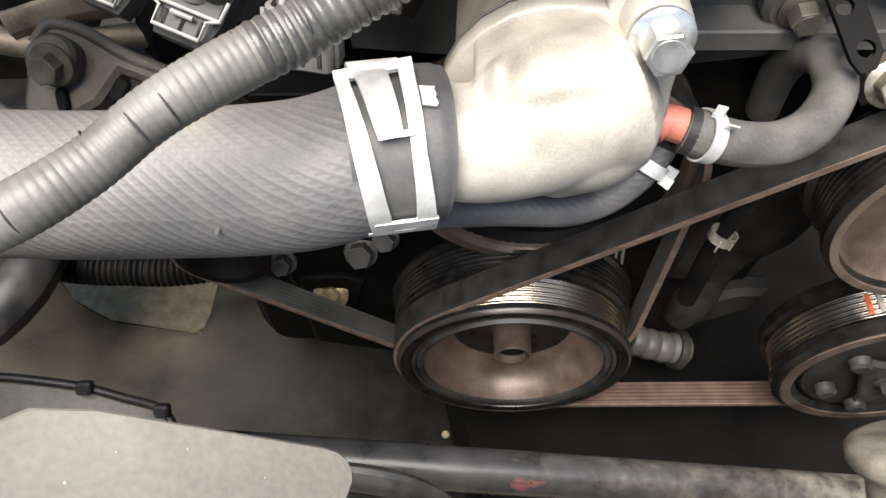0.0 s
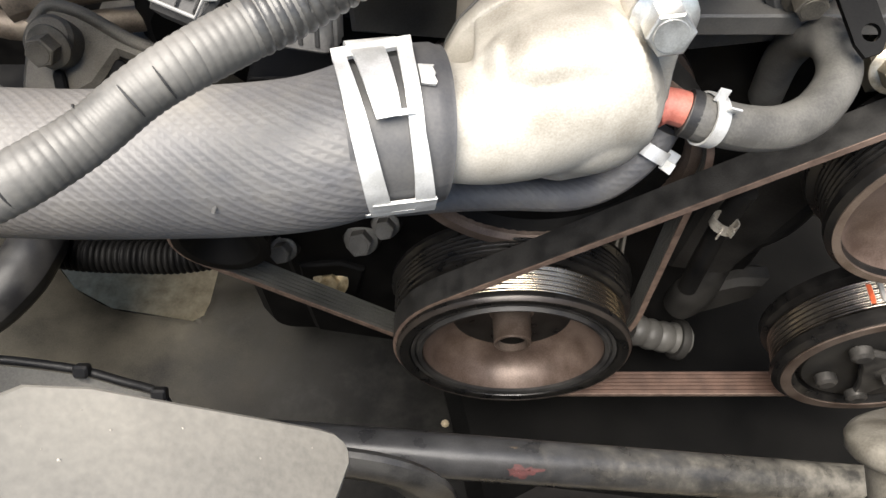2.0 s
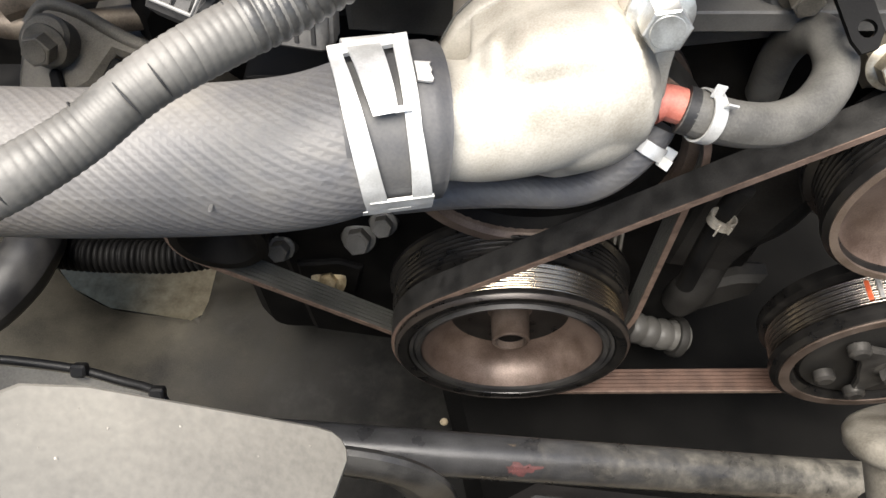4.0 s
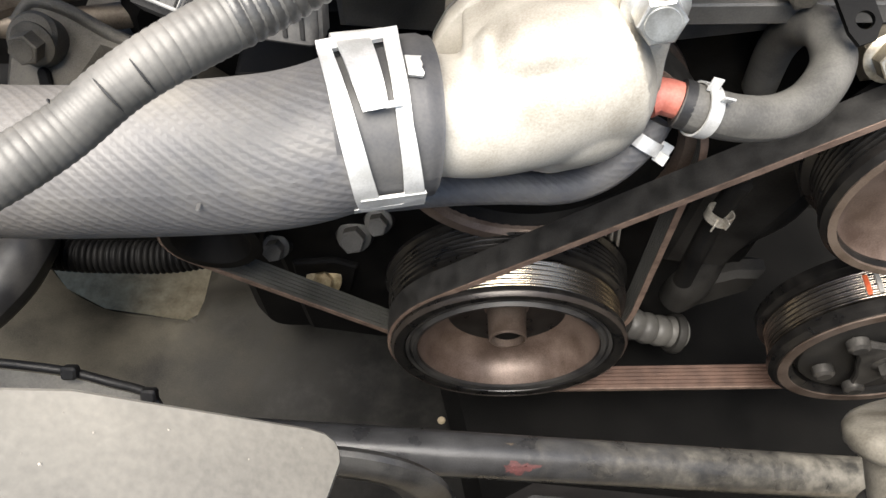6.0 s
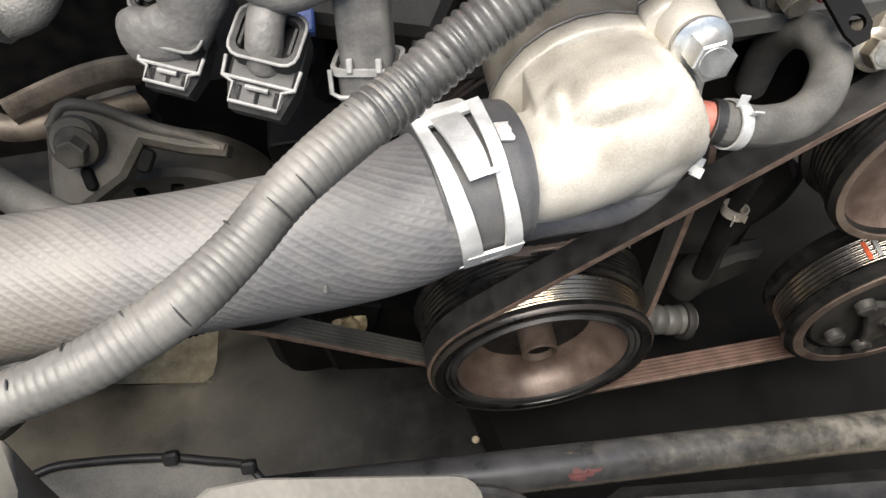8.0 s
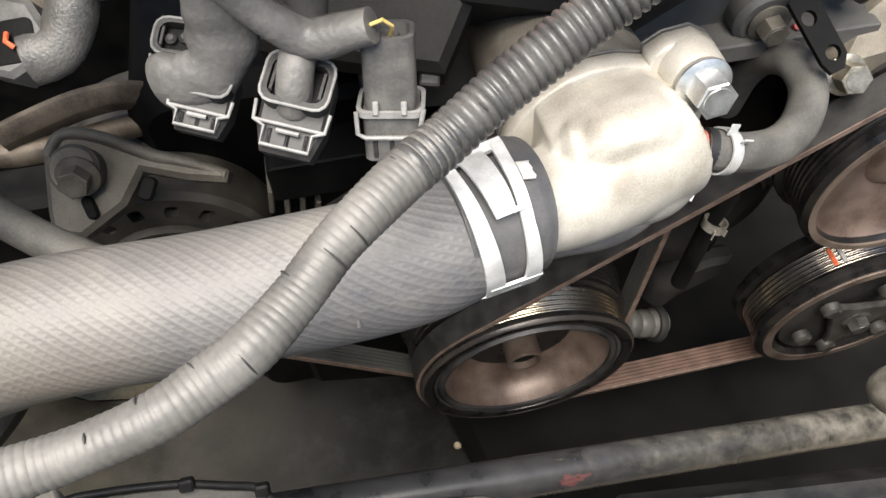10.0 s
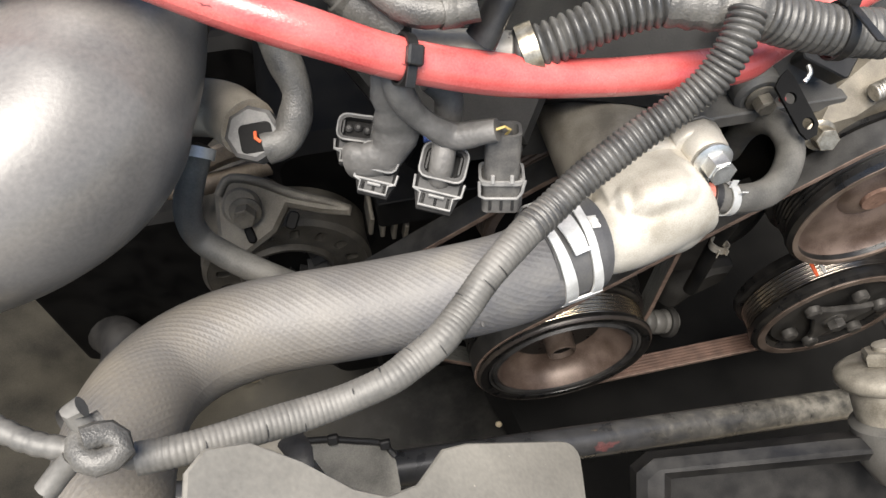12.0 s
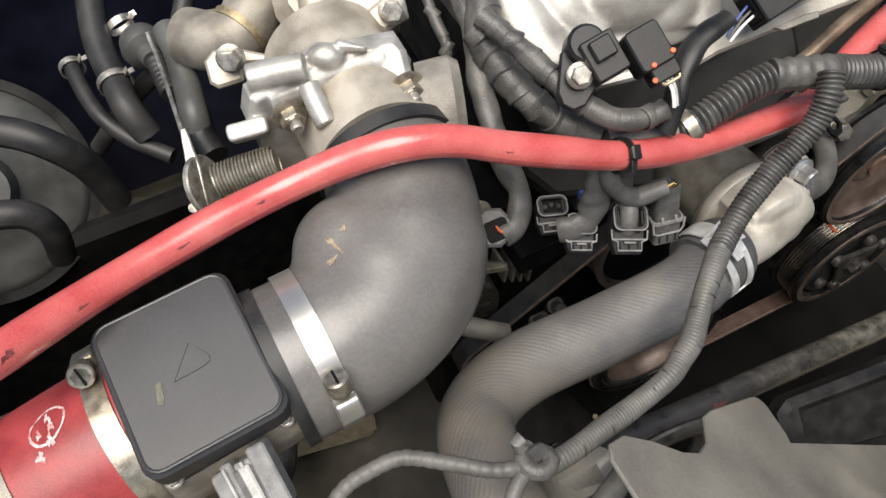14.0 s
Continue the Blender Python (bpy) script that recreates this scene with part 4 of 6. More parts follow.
while k < len(run) - 3:
    m = along(run[k], run[k + 1])
    lead = slit_rng.uniform(-8, 8)
    mid = (m.inverted().to_3x3() @ Vector((0.0, -0.35, 0.9)))
    mid = math.atan2(mid.y, mid.x) + slit_rng.uniform(-1.1, 1.1)
    wide = slit_rng.uniform(0.2, 0.7)
    arc = [m @ Vector(((0.0080 - 0.0012 * k / len(run)) * math.cos(mid + wide * q / 6), (0.0080 - 0.0012 * k / len(run)) * math.sin(mid + wide * q / 6), 0.0004 * q * math.sin(radians(lead)))) for q in range(-6, 7)]
    solid("tape_split", [sweep(arc, lambda q, t: 0.0001 + 0.00026 * math.sin(math.pi * q / t), 6, smooth=False)], SLIT, branch)
    k += slit_rng.randint(3, 8)
knot = thing("cable_tie_knot", "dusty wrapped knot where the loom is tied to the hose", "cable tie", at=CL[-1])
solid("wrap", [sweep([(-0.227, 0.102, 0.799), (-0.233, 0.098, 0.801), (-0.234, 0.091, 0.802), (-0.228, 0.086, 0.801), (-0.22, 0.09, 0.799), (-0.224, 0.096, 0.802), (-0.232, 0.094, 0.805)], 0.005, 12)], TAPE, knot)
solid("tail", [sweep([(-0.231, 0.099, 0.802), (-0.234, 0.103, 0.81), (-0.23, 0.104, 0.811)], 0.004, 10), sweep([(-0.236, 0.09, 0.801), (-0.242, 0.087, 0.797), (-0.248, 0.082, 0.794)], 0.0045, 10)], LOOM, knot)
tagged(solid("thin_harness", [sweep([CL[-1]] + [(-0.234, 0.093, 0.798), (-0.251, 0.098, 0.803), (-0.271, 0.111, 0.807), (-0.291, 0.123, 0.809), (-0.31, 0.125, 0.806), (-0.324, 0.124, 0.802), (-0.341, 0.117, 0.793)], ringed(0.0042, 0.006, 0.0006), 14, 0.001)], LOOM), "thin wrapped harness hanging from the knot", "wiring loom")

MP = [(-0.042, 0.246, 0.81), (-0.031, 0.241, 0.815), (-0.012, 0.241, 0.821), (0.011, 0.243, 0.827), (0.033, 0.242, 0.831), (0.05, 0.237, 0.831), (0.069, 0.227, 0.828)]
MT = [(0.062, 0.232, 0.83), (0.075, 0.229, 0.827), (0.092, 0.226, 0.821), (0.114, 0.222, 0.816), (0.139, 0.219, 0.812)]
loom = thing("main_loom", "black corrugated main wiring loom with taped joint", "wiring loom", at=MP[3])
solid("corrugated_tube", [sweep(MP[:5], ringed(0.0098, 0.0042, 0.0029), 22, 0.0006)], LOOM_BLACK, loom)
solid("taped_joint", [sweep([MP[4]] + MT[:2], lambda s, t: 0.0112 + 0.0006 * math.sin(s * 700), 22, 0.002)], TAPE, loom, "taped joint")
solid("far_tube", [sweep(MT[1:], ringed(0.0112, 0.0042, 0.0020), 22, 0.0006)], LOOM_BLACK, loom)
solid("sleeve_clip", [tyre([(0.0112, -0.004), (0.0128, -0.004), (0.0128, 0.004), (0.0112, 0.004)], along(MP[1], MP[2]), 24)], SPRING, loom, "tan sleeve clip")
solid("sleeve", [sweep([(-0.085, 0.254, 0.815), (-0.066, 0.249, 0.814), (-0.04, 0.244, 0.812)], 0.0105, 16)], SHROUD, loom)

# ---- red cable ----
RP = [(-0.454, 0.211, 0.899), (-0.441, 0.22, 0.893), (-0.417, 0.235, 0.884), (-0.39, 0.249, 0.876), (-0.359, 0.26, 0.871), (-0.326, 0.268, 0.869), (-0.292, 0.273, 0.868), (-0.258, 0.269, 0.875), (-0.227, 0.26, 0.882), (-0.196, 0.253, 0.877), (-0.164, 0.244, 0.863), (-0.131, 0.235, 0.85), (-0.092, 0.23, 0.831), (-0.044, 0.231, 0.811), (0.008, 0.234, 0.796), (0.062, 0.237, 0.788), (0.084, 0.239, 0.786), (0.101, 0.246, 0.788), (0.132, 0.257, 0.795), (0.167, 0.268, 0.801), (0.201, 0.275, 0.812), (0.229, 0.279, 0.819)]
red = thing("red_cable", "thick red sheathed cable slung across the engine", "cable", at=RP[9])
red_sheath = solid("sheath", [sweep(RP, lambda s, t: 0.0098 + 0.0003 * math.sin(s * 60), 26, 0.004)], REDC, red)
solid("speck", [lathe([(0.0018, 0), (0.0012, 0.0008), (0, 0.001)], pose(0.041, 0.233, 0.793, 34.4, 2.2, -19.6), 10)], YELLOW, red, "yellow paint speck")


def cable_tie(at, to, r, label, spin=0.0, tail=0.02):
    m = along(at, to, spin)
    ob = thing("cable_tie", label, "cable tie", at=at)
    k = r + 0.0004
    solid("strap", [tyre([(k, -0.0024), (k + 0.0013, -0.0024), (k + 0.0013, 0.0024), (k, 0.0024)], m, 32)], PLASTIC, ob)
    solid("head", [block(m @ pose(k + 0.002, 0.002, 0, 0, 0, 10), 0.005, 0.009, 0.0075, 0.001)], PLASTIC, ob)
    solid("tail", [block(m @ pose(k + 0.001 - tail * 0.2, tail / 2 + 0.003, 0, 0, 0, 22), 0.0013, tail, 0.0045, 0.0004, 0.0003)], PLASTIC, ob)
    return ob


cable_tie(RP[12], RP[13], 0.0100, "black cable tie round the red cable", 120, 0.012)
cable_tie(MT[3], MT[4], 0.0122, "black cable tie round the loom end", 60, 0.03)

# ---- injector connectors ----


def connector(m, w, h, d, label, mat=CONGREY, wires=True, frame_mat=CONGREY):
    """A plug seen from its front: body, open socket with two seals, pale rim and latch bail; y of m points along the wires."""
    ob = thing("wire_connector", label, "connector", "connectors on the engine", at=tuple(m.translation))
    solid("housing", [prism(m @ pose(0, -h * 0.05, -d * 0.2), [(-w * 0.48, h * 0.4), (-w * 0.48, -h * 0.2), (-w * 0.36, -h * 0.55), (w * 0.36, -h * 0.55), (w * 0.48, -h * 0.2), (w * 0.48, h * 0.4)], d * 0.6, 0.0015)], mat, ob)
    for k in range(3):
        solid("housing_rib", [block(m @ pose((k - 1) * w * 0.26, -h * 0.42, d * 0.1), 0.0016, h * 0.24, 0.0016, 0.0004)], mat, ob)
    up = m @ pose(0, h * 0.26, 0, -12)
    socket = solid("socket", [plate(up, rounded(w * 0.94, h * 0.66, 0.0045), [rounded(w * 0.78, h * 0.5, 0.0035)], d * 0.7)], mat, ob, "open socket")
    # floor far darker than the housing: the cavity's shade as colour
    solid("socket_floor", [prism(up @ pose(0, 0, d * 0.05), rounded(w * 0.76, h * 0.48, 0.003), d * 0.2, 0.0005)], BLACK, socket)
    if not wires:
        for k in range(3):
            solid("pin_seal", [lathe([(w * 0.1, -0.003), (w * 0.1, 0.002), (w * 0.05, 0.003), (0, 0.003)], up @ pose((k - 1) * w * 0.22, h * 0.05 * (k % 2), d * 0.12), 14)], mat, socket)
    for k in (-1, 1):
        solid("key_rib", [block(up @ pose(k * w * 0.34, 0, d * 0.18), 0.001, h * 0.4, d * 0.3, 0.0003)], mat, socket)
    solid("socket_rim", [sweep([up @ Vector((x, y, d * 0.35)) for x, y in rounded(w * 0.95, h * 0.67, 0.0045, 3)], 0.0006, 8, smooth=False, closed=True)], frame_mat, socket, "pale socket rim")
    z = d * 0.2
    bail = [(-w * 0.52, h * 0.0), (-w * 0.5, -h * 0.24), (-w * 0.34, -h * 0.3), (-w * 0.34, -h * 0.52), (w * 0.34, -h * 0.52), (w * 0.34, -h * 0.3), (w * 0.5, -h * 0.24), (w * 0.52, h * 0.0)]
    solid("latch", [sweep([m @ Vector((x, y, z)) for x, y in bail], 0.0007, 8, smooth=False), sweep([m @ Vector((-w * 0.5, -h * 0.24, z)), m @ Vector((w * 0.5, -h * 0.24, z))], 0.0007, 8),
                    sweep([m @ Vector((-w * 0.16, -h * 0.32, z)), m @ Vector((w * 0.16, -h * 0.32, z))], 0.0009, 8)], frame_mat, ob, "pale latch bail")
    return ob




def tall_plug(m, label):
    """An upright plug: open-topped upper case, pale collar with a latch bail, slotted lower case; y of m points up the plug."""
    ob = thing("wire_connector", label, "connector", "connectors on the engine", at=tuple(m.translation))
    flat = lambda y: m @ pose(0, y, 0, -90)
    solid("upper_case", [plate(flat(0.013), rounded(0.0185, 0.0150, 0.004), [rounded(0.0150, 0.0115, 0.003)], 0.028)], CONGREY, ob)
    # darker floor paints the shade down inside the case
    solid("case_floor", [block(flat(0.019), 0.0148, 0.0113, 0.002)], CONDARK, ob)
    solid("wire_seal", [lathe([(0.0048, 0), (0.0048, 0.003), (0.0036, 0.005), (0.0018, 0.005), (0.0014, 0.003)], flat(0.0205), 20)], CONGREY, ob)
    solid("lower_case", [block(flat(-0.0115), 0.0205, 0.0165, 0.021, 0.003)], CONGREY, ob)
    # dark bars on the face stand in for shaded slots
    for x in (-0.006, 0.0, 0.006):
        solid("case_slot", [block(m @ pose(x, -0.0145, 0.0082), 0.0017, 0.010, 0.0012, 0.0004, 0.0003)], CONDARK, ob)
    solid("side_rail", [block(m @ pose(0.0105, -0.011, 0.002), 0.002, 0.02, 0.006, 0.0008)], CONGREY, ob)
    collar = solid("collar", [plate(flat(-0.001), rounded(0.0245, 0.0195, 0.004), [rounded(0.0215, 0.0165, 0.0035)], 0.0024)], FRAMES, ob, "pale collar")
    solid("latch", [sweep([m @ Vector(p) for p in ((-0.012, 0.0, 0.009), (-0.0118, -0.008, 0.0105), (-0.009, -0.0095, 0.0108), (0.008, -0.0095, 0.0108), (0.0105, -0.006, 0.0105), (0.012, 0.001, 0.009))], 0.0009, 8, smooth=False)], FRAMES, collar, "pale latch bail")
    for x in (-0.005, 0.005):
        solid("latch_peg", [block(m @ pose(x, 0.0015, 0.009, -20), 0.0022, 0.005, 0.002, 0.0006, 0.0004)], FRAMES, collar)
    return ob


plug_pose = pose(-0.0445, 0.226, 0.7455, 74, 0, -12)
tall_plug(plug_pose, "grey upright connector with a pale latch collar")
connector(pose(-0.0785, 0.2225, 0.7515, 31.2, 8.3, -22.3), 0.025, 0.028, 0.02, "dark connector with a pale latch frame", CONDARK, True, FRAMES)
connector(pose(-0.1095, 0.2355, 0.751, 31.2, 8.3, -22.3), 0.0215, 0.022, 0.018, "dark connector half hidden by its wrapped wires", CONDARK, True, FRAMES)
connector(pose(-0.117, 0.262, 0.746, 31.8, 5.2, -17.2), 0.023, 0.022, 0.018, "black open-backed multi-pin connector", CONDARK, False, FRAMES)
tagged(solid("blue_lock", [block(pose(-0.071, 0.284, 0.718, 32.9, 3.5, -5.5), 0.012, 0.01, 0.008, 0.001)], BLUE), "blue connector lock tab", "connector")
wire3 = tagged(solid("wire_sleeve", [sweep([(-0.095, 0.236, 0.822), (-0.095, 0.234, 0.809), (-0.087, 0.233, 0.791), (-0.073, 0.233, 0.775), (-0.0655, 0.231, 0.7735), (-0.0575, 0.229, 0.7765), (-0.0485, 0.226, 0.780)], lambda s, t: 0.0066 + 0.0006 * math.sin(s * 130), 16)], SLEEVE), "grey sleeved wire bending to the connector", "wiring")
solid("wire", [sweep([(-0.050, 0.2255, 0.7805), (-0.045, 0.225, 0.7825), (-0.042, 0.2255, 0.779), plug_pose @ Vector((0, 0.022, 0))], 0.0007, 8)], YELLOW, wire3, "yellow wire")
tagged(solid("wire_sleeve", [sweep([(-0.077, 0.254, 0.794), (-0.068, 0.252, 0.782)] + [(-0.0700, 0.246, 0.766), (-0.0745, 0.231, 0.7665), (-0.0775, 0.2245, 0.7585), (-0.0785, 0.224, 0.752)], lambda s, t: 0.0070 + 0.0006 * math.sin(s * 90), 28)], SLEEVE), "grey sleeved wire into the dark connector", "wiring")
tagged(solid("wire_sleeve", [sweep([(-0.097, 0.24, 0.818), (-0.099, 0.24, 0.8), (-0.097, 0.241, 0.777), (-0.102, 0.238, 0.763), (-0.112, 0.239, 0.756), (-0.122, 0.244, 0.753)], lambda s, t: 0.0075 + 0.0042 * min(1, s / 0.05) + 0.0011 * math.sin(s * 190) + 0.0006 * math.sin(s * 430), 22, flat=0.62)], SLEEVE), "crumpled grey taped wire bundle", "wiring")
cbox = thing("coil_bracket", "dark box-shaped bracket behind the connectors", "bracket", at=(-0.022, 0.307, 0.702))
solid("box", [prism(pose(-0.048, 0.308, 0.719, 32.9, 0.7, -11.4), [(-0.0766, 0.022), (0.0283, 0.029), (0.0511, -0.0007), (0.0388, -0.0304), (-0.0416, -0.0199)], 0.03, 0.004)], COVER, cbox)
solid("tab", [block(pose(-0.022, 0.274, 0.705, 32.3, 3.5, -15), 0.009, 0.006, 0.004, 0.001)], CONGREY, cbox)

# ---- sensor below the throttle ----
cam_sensor = thing("crank_sensor", "cylindrical sensor with an open plug and orange wire", "sensor", at=(-0.17, 0.262, 0.768))
solid("barrel", [sweep([(-0.214, 0.298, 0.758), (-0.187, 0.291, 0.757), (-0.172, 0.269, 0.763)], 0.016, 24)], ALLOY_TAN, cam_sensor)
solid("plug", [prism(pose(-0.168, 0.259, 0.767, 32.6, -4.8, -2.9), [(0.0145 * math.cos(radians(a)), 0.0145 * math.sin(radians(a))) for a in range(0, 360, 45)], 0.018, 0.002)], CONGREY, cam_sensor)
# black patch on the plug face paints the dark of its opening
solid("socket", [prism(pose(-0.167, 0.252, 0.773, 32.6, -4.8, -2.9), rounded(0.017, 0.015, 0.003), 0.0012, 0.0003)], BLACK, cam_sensor)
solid("wire", [sweep([(-0.167, 0.253, 0.776), (-0.167, 0.249, 0.776), (-0.165, 0.248, 0.774)], 0.0009, 8)], ORANGE, cam_sensor, "orange wire")
small_clamp("small_clamp", (-0.204, 0.274, 0.745), (-0.207, 0.267, 0.74), 0.0084, "zinc spring clamp beside the sensor", 250)
tagged(solid("sensor_hose", [sweep([(-0.203, 0.276, 0.746), (-0.213, 0.267, 0.727), (-0.22, 0.263, 0.706), (-0.219, 0.26, 0.686), (-0.206, 0.25, 0.678), (-0.191, 0.24, 0.673), (-0.17, 0.231, 0.661)], 0.0082, 20)], DUSTY), "dusty hose looping down beside the alternator", "hose")

# ---- intake: mass-air box, boot and clamps ----
AX = [(-0.335, 0.2, 0.812), (-0.30, 0.202, 0.812), (-0.268, 0.209, 0.813), (-0.242, 0.226, 0.816), (-0.228, 0.254, 0.822), (-0.223, 0.278, 0.827), (-0.222, 0.298, 0.830)]
boot = thing("intake_boot", "smooth black rubber intake elbow", "intake pipe", at=(-0.26, 0.22, 0.77))
boot_elbow = solid("elbow", [sweep(AX, lambda s, t: 0.0465 if s < 0.035 else (0.048 if s < 0.12 else 0.0455), 56, 0.003), lathe([(0.0492 * math.sin(radians(a)), -0.0492 * math.cos(radians(a))) for a in range(0, 181, 6)], pose(-0.2575, 0.2205, 0.815), 56), lathe([(0.036 * math.sin(radians(a)), -0.036 * math.cos(radians(a))) for a in range(0, 181, 6)], pose(*(-0.268, 0.242, 0.828)), 48)], BOOT, boot)
fuse = boot_elbow.modifiers.new("fuse", "REMESH")
fuse.mode, fuse.voxel_size, fuse.use_smooth_shade = "VOXEL", 0.002, True
soft = boot_elbow.modifiers.new("soften", "SMOOTH")
soft.factor, soft.iterations = 0.5, 60
solid("lip", [sweep(AX[:1] + [(-0.328, 0.2004, 0.812)], 0.0475, 56)], RUBBER, boot)
solid("throttle_lip", [sweep([(-0.222, 0.292, 0.829), (-0.222, 0.301, 0.8305)], 0.0478, 56)], RUBBER, boot)


def smear(name, m, w, h, mat, parent, target, label, hollow=0.0, lift=0.0004):
    """A thin uneven patch that lies on the skin of target, w by h round m."""
    v, f, n = [], [], 24
    for ring in range(5):
        q = hollow + (1 - hollow) * ring / 4
        for k in range(n):
            a = 2 * math.pi * k / n
            wob = 1 if hollow else 0.8 + 0.3 * math.sin(3 * a + w * 900) * q + 0.2 * math.sin(7 * a + h * 500) * q
            v.append(m @ Vector((w / 2 * q * wob * math.cos(a), h / 2 * q * wob * math.sin(a), 0)))
    for ring in range(4):
        for k in range(n):
            f.append((ring * n + k, ring * n + (k + 1) % n, (ring + 1) * n + (k + 1) % n, (ring + 1) * n + k))
    ob = solid(name, [(v, f)], mat, parent, label)
    wrap = ob.modifiers.new("lie", "SHRINKWRAP")
    wrap.target, wrap.wrap_method, wrap.wrap_mode, wrap.offset = target, "NEAREST_SURFACEPOINT", "ABOVE_SURFACE", lift
    return ob


for m, w, h in ((pose(-0.283, 0.229, 0.87, 27.5, 21.6, -56.1), 0.016, 0.004), (pose(-0.285, 0.222, 0.864, 33.6, -8, -8.9), 0.007, 0.006), (pose(-0.272, 0.234, 0.875, 21.8, -27.3, 28.2), 0.007, 0.003)):
    smear("dirt_mark", m, w, h, TAN, boot, boot_elbow, "tan dirt mark")



def worm_clamp(a, b, r, width, label, toward, mat=STEEL_WORN, slots=0):
    """A worm-drive band clamp round the pipe from a to b; the screw housing sits on the side of the place toward."""
    z = (Vector(b) - Vector(a)).normalized()
    x = Vector(toward) - Vector(a)
    x = (x - z * x.dot(z)).normalized()
    m = Matrix.Translation(a) @ Matrix((x, z.cross(x), z)).transposed().to_4x4()
    ob = thing("worm_clamp", label, "hose clamp", at=a)
    solid("band", [tyre([(r, -width / 2), (r + 0.001, -width / 2), (r + 0.001, width / 2), (r, width / 2)], m, 64)], mat, ob)
    hs = m @ pose(r + 0.005, 0, 0)
    box = solid("screw_housing", [block(hs, 0.009, 0.016, width * 1.05, 0.003)], mat, ob)
    turn = solid("screw", [lathe([(0.0068, 0.0), (0.0068, 0.007), (0.006, 0.008), (0, 0.008)], hs @ pose(0, -0.016, 0, 90), 18), prism(hs @ pose(0, -0.018, 0, 90), hexagon(0.0062), 0.012, 0.001)], SPRING, box, "stained brass-coloured screw")
    solid("screw_slot", [block(hs @ pose(0, -0.0242, 0, 90), 0.0105, 0.0014, 0.0006, 0.0004, 0.0002)], BLACK, turn)
    for k in range(slots):
        solid("thread_slot", [block(m @ pose(0, 0, 0, 0, 0, 12 + 2.6 * k) @ pose(r + 0.001, 0, 0, 0, 90, 0), width * 0.7, 0.0009, 0.0006, 0.0003, 0.0001)], BLACK, ob)
    return ob


for m, w, h in ((pose(-0.435, 0.213, 0.899, 32, -13.5, -0.3), 0.012, 0.005), (pose(-0.402, 0.231, 0.888, 32, -13.5, -0.3), 0.009, 0.002), (pose(-0.35, 0.248, 0.881, 32.4, -12.4, -2.1), 0.008, 0.0018), (pose(-0.304, 0.257, 0.88, 32.9, -10.8, -4.6), 0.006, 0.002), (pose(-0.168, 0.234, 0.87, 33.7, 7.7, -32.1), 0.007, 0.0018), (pose(-0.091, 0.219, 0.837, 34.3, 3.2, -25.5), 0.006, 0.002)):
    smear("smudge", m, w, h, SMUDGE, red, red_sheath, "dark grimy smudge", 0.0, 0.0002)
worm_clamp((-0.3095, 0.2014, 0.812), (-0.296, 0.2024, 0.812), 0.0472, 0.0125, "brushed steel worm clamp round the intake boot", (-0.3125, 0.152, 0.829), BRUSHED)
maf = thing("airflow_meter", "black square airflow meter box on the intake pipe", "airflow meter", at=(-0.372, 0.197, 0.80))
bm_ = pose(-0.3715, 0.197, 0.848, 8.6, 0, 5)
solid("lid", [block(bm_, 0.075, 0.088, 0.020, 0.009, 0.003)], BOXTOP, maf, "dusty dark grey lid")
solid("case", [block(bm_ @ pose(0, 0, -0.014), 0.070, 0.083, 0.016, 0.006, 0.002)], PLASTIC, maf)
solid("base", [block(bm_ @ pose(0.0, -0.004, -0.03), 0.066, 0.07, 0.03, 0.006)], ALLOY_GREY, maf)
solid("pipe", [sweep([(-0.425, 0.193, 0.803), (-0.38, 0.196, 0.808), (-0.332, 0.2, 0.812)], 0.041, 48)], ALLOY_DULL, maf)
solid("lid_rim", [sweep([bm_ @ Vector((x, y, 0.0096)) for x, y in rounded(0.070, 0.083, 0.008, 4)], 0.0011, 8, smooth=False, closed=True)], BOXTOP, maf)
solid("lid_mark", [sweep([bm_ @ Vector(p) for p in ((-0.008, -0.004, 0.01), (0.006, 0.012, 0.01))], 0.0003, 6), sweep([bm_ @ Vector(p) for p in ((-0.008, -0.004, 0.0102), (0.012, -0.002, 0.0102), (0.006, 0.012, 0.0100))], 0.0002, 6)], BOXTOP, maf, "moulded triangle mark")
solid("paint_dab", [block(bm_ @ pose(-0.016, -0.006, 0.0101, 0, 0, -14), 0.0035, 0.012, 0.0005, 0.0015, 0.0002)], surf("faded_yellow_dab", (0.05, 0.05, 0.04), (0.16, 0.155, 0.1), 0.6, patch=160), maf, "faded yellowish paint dab")
for x in (-0.03, 0.031):
    solid("screw", bolt_pieces(bm_ @ pose(x, -0.040, -0.016, 0, 0, 0), 0.004, 0.004, 0.005), STEEL_WORN, maf)
plug = thing("airflow_plug", "pale grey plug on the airflow meter", "connector", "connectors on the engine", at=(-0.361, 0.141, 0.821))
plug_body = solid("plug_body", [block(pose(-0.364, 0.14, 0.818, 32.4, -12.4, -2.1), 0.030, 0.03, 0.018, 0.003)], FRAMES, plug)
solid("plug_ridge", [block(pose(-0.353, 0.138, 0.828, 32.4, -12.4, -2.1), 0.010, 0.034, 0.012, 0.002)], FRAMES, plug)
solid("plug_ridge", [block(pose(-0.37, 0.139, 0.824, 32.4, -12.4, -2.1), 0.006, 0.03, 0.01, 0.0015)], FRAMES, plug)
for k in range(3):
    solid("grip_rib", [block(pose(-0.372 + 0.009 * k, 0.1365, 0.8285, 32.4, -12.4, -2.1), 0.0016, 0.026, 0.004, 0.0006, 0.0005)], CONLIGHT, plug_body)
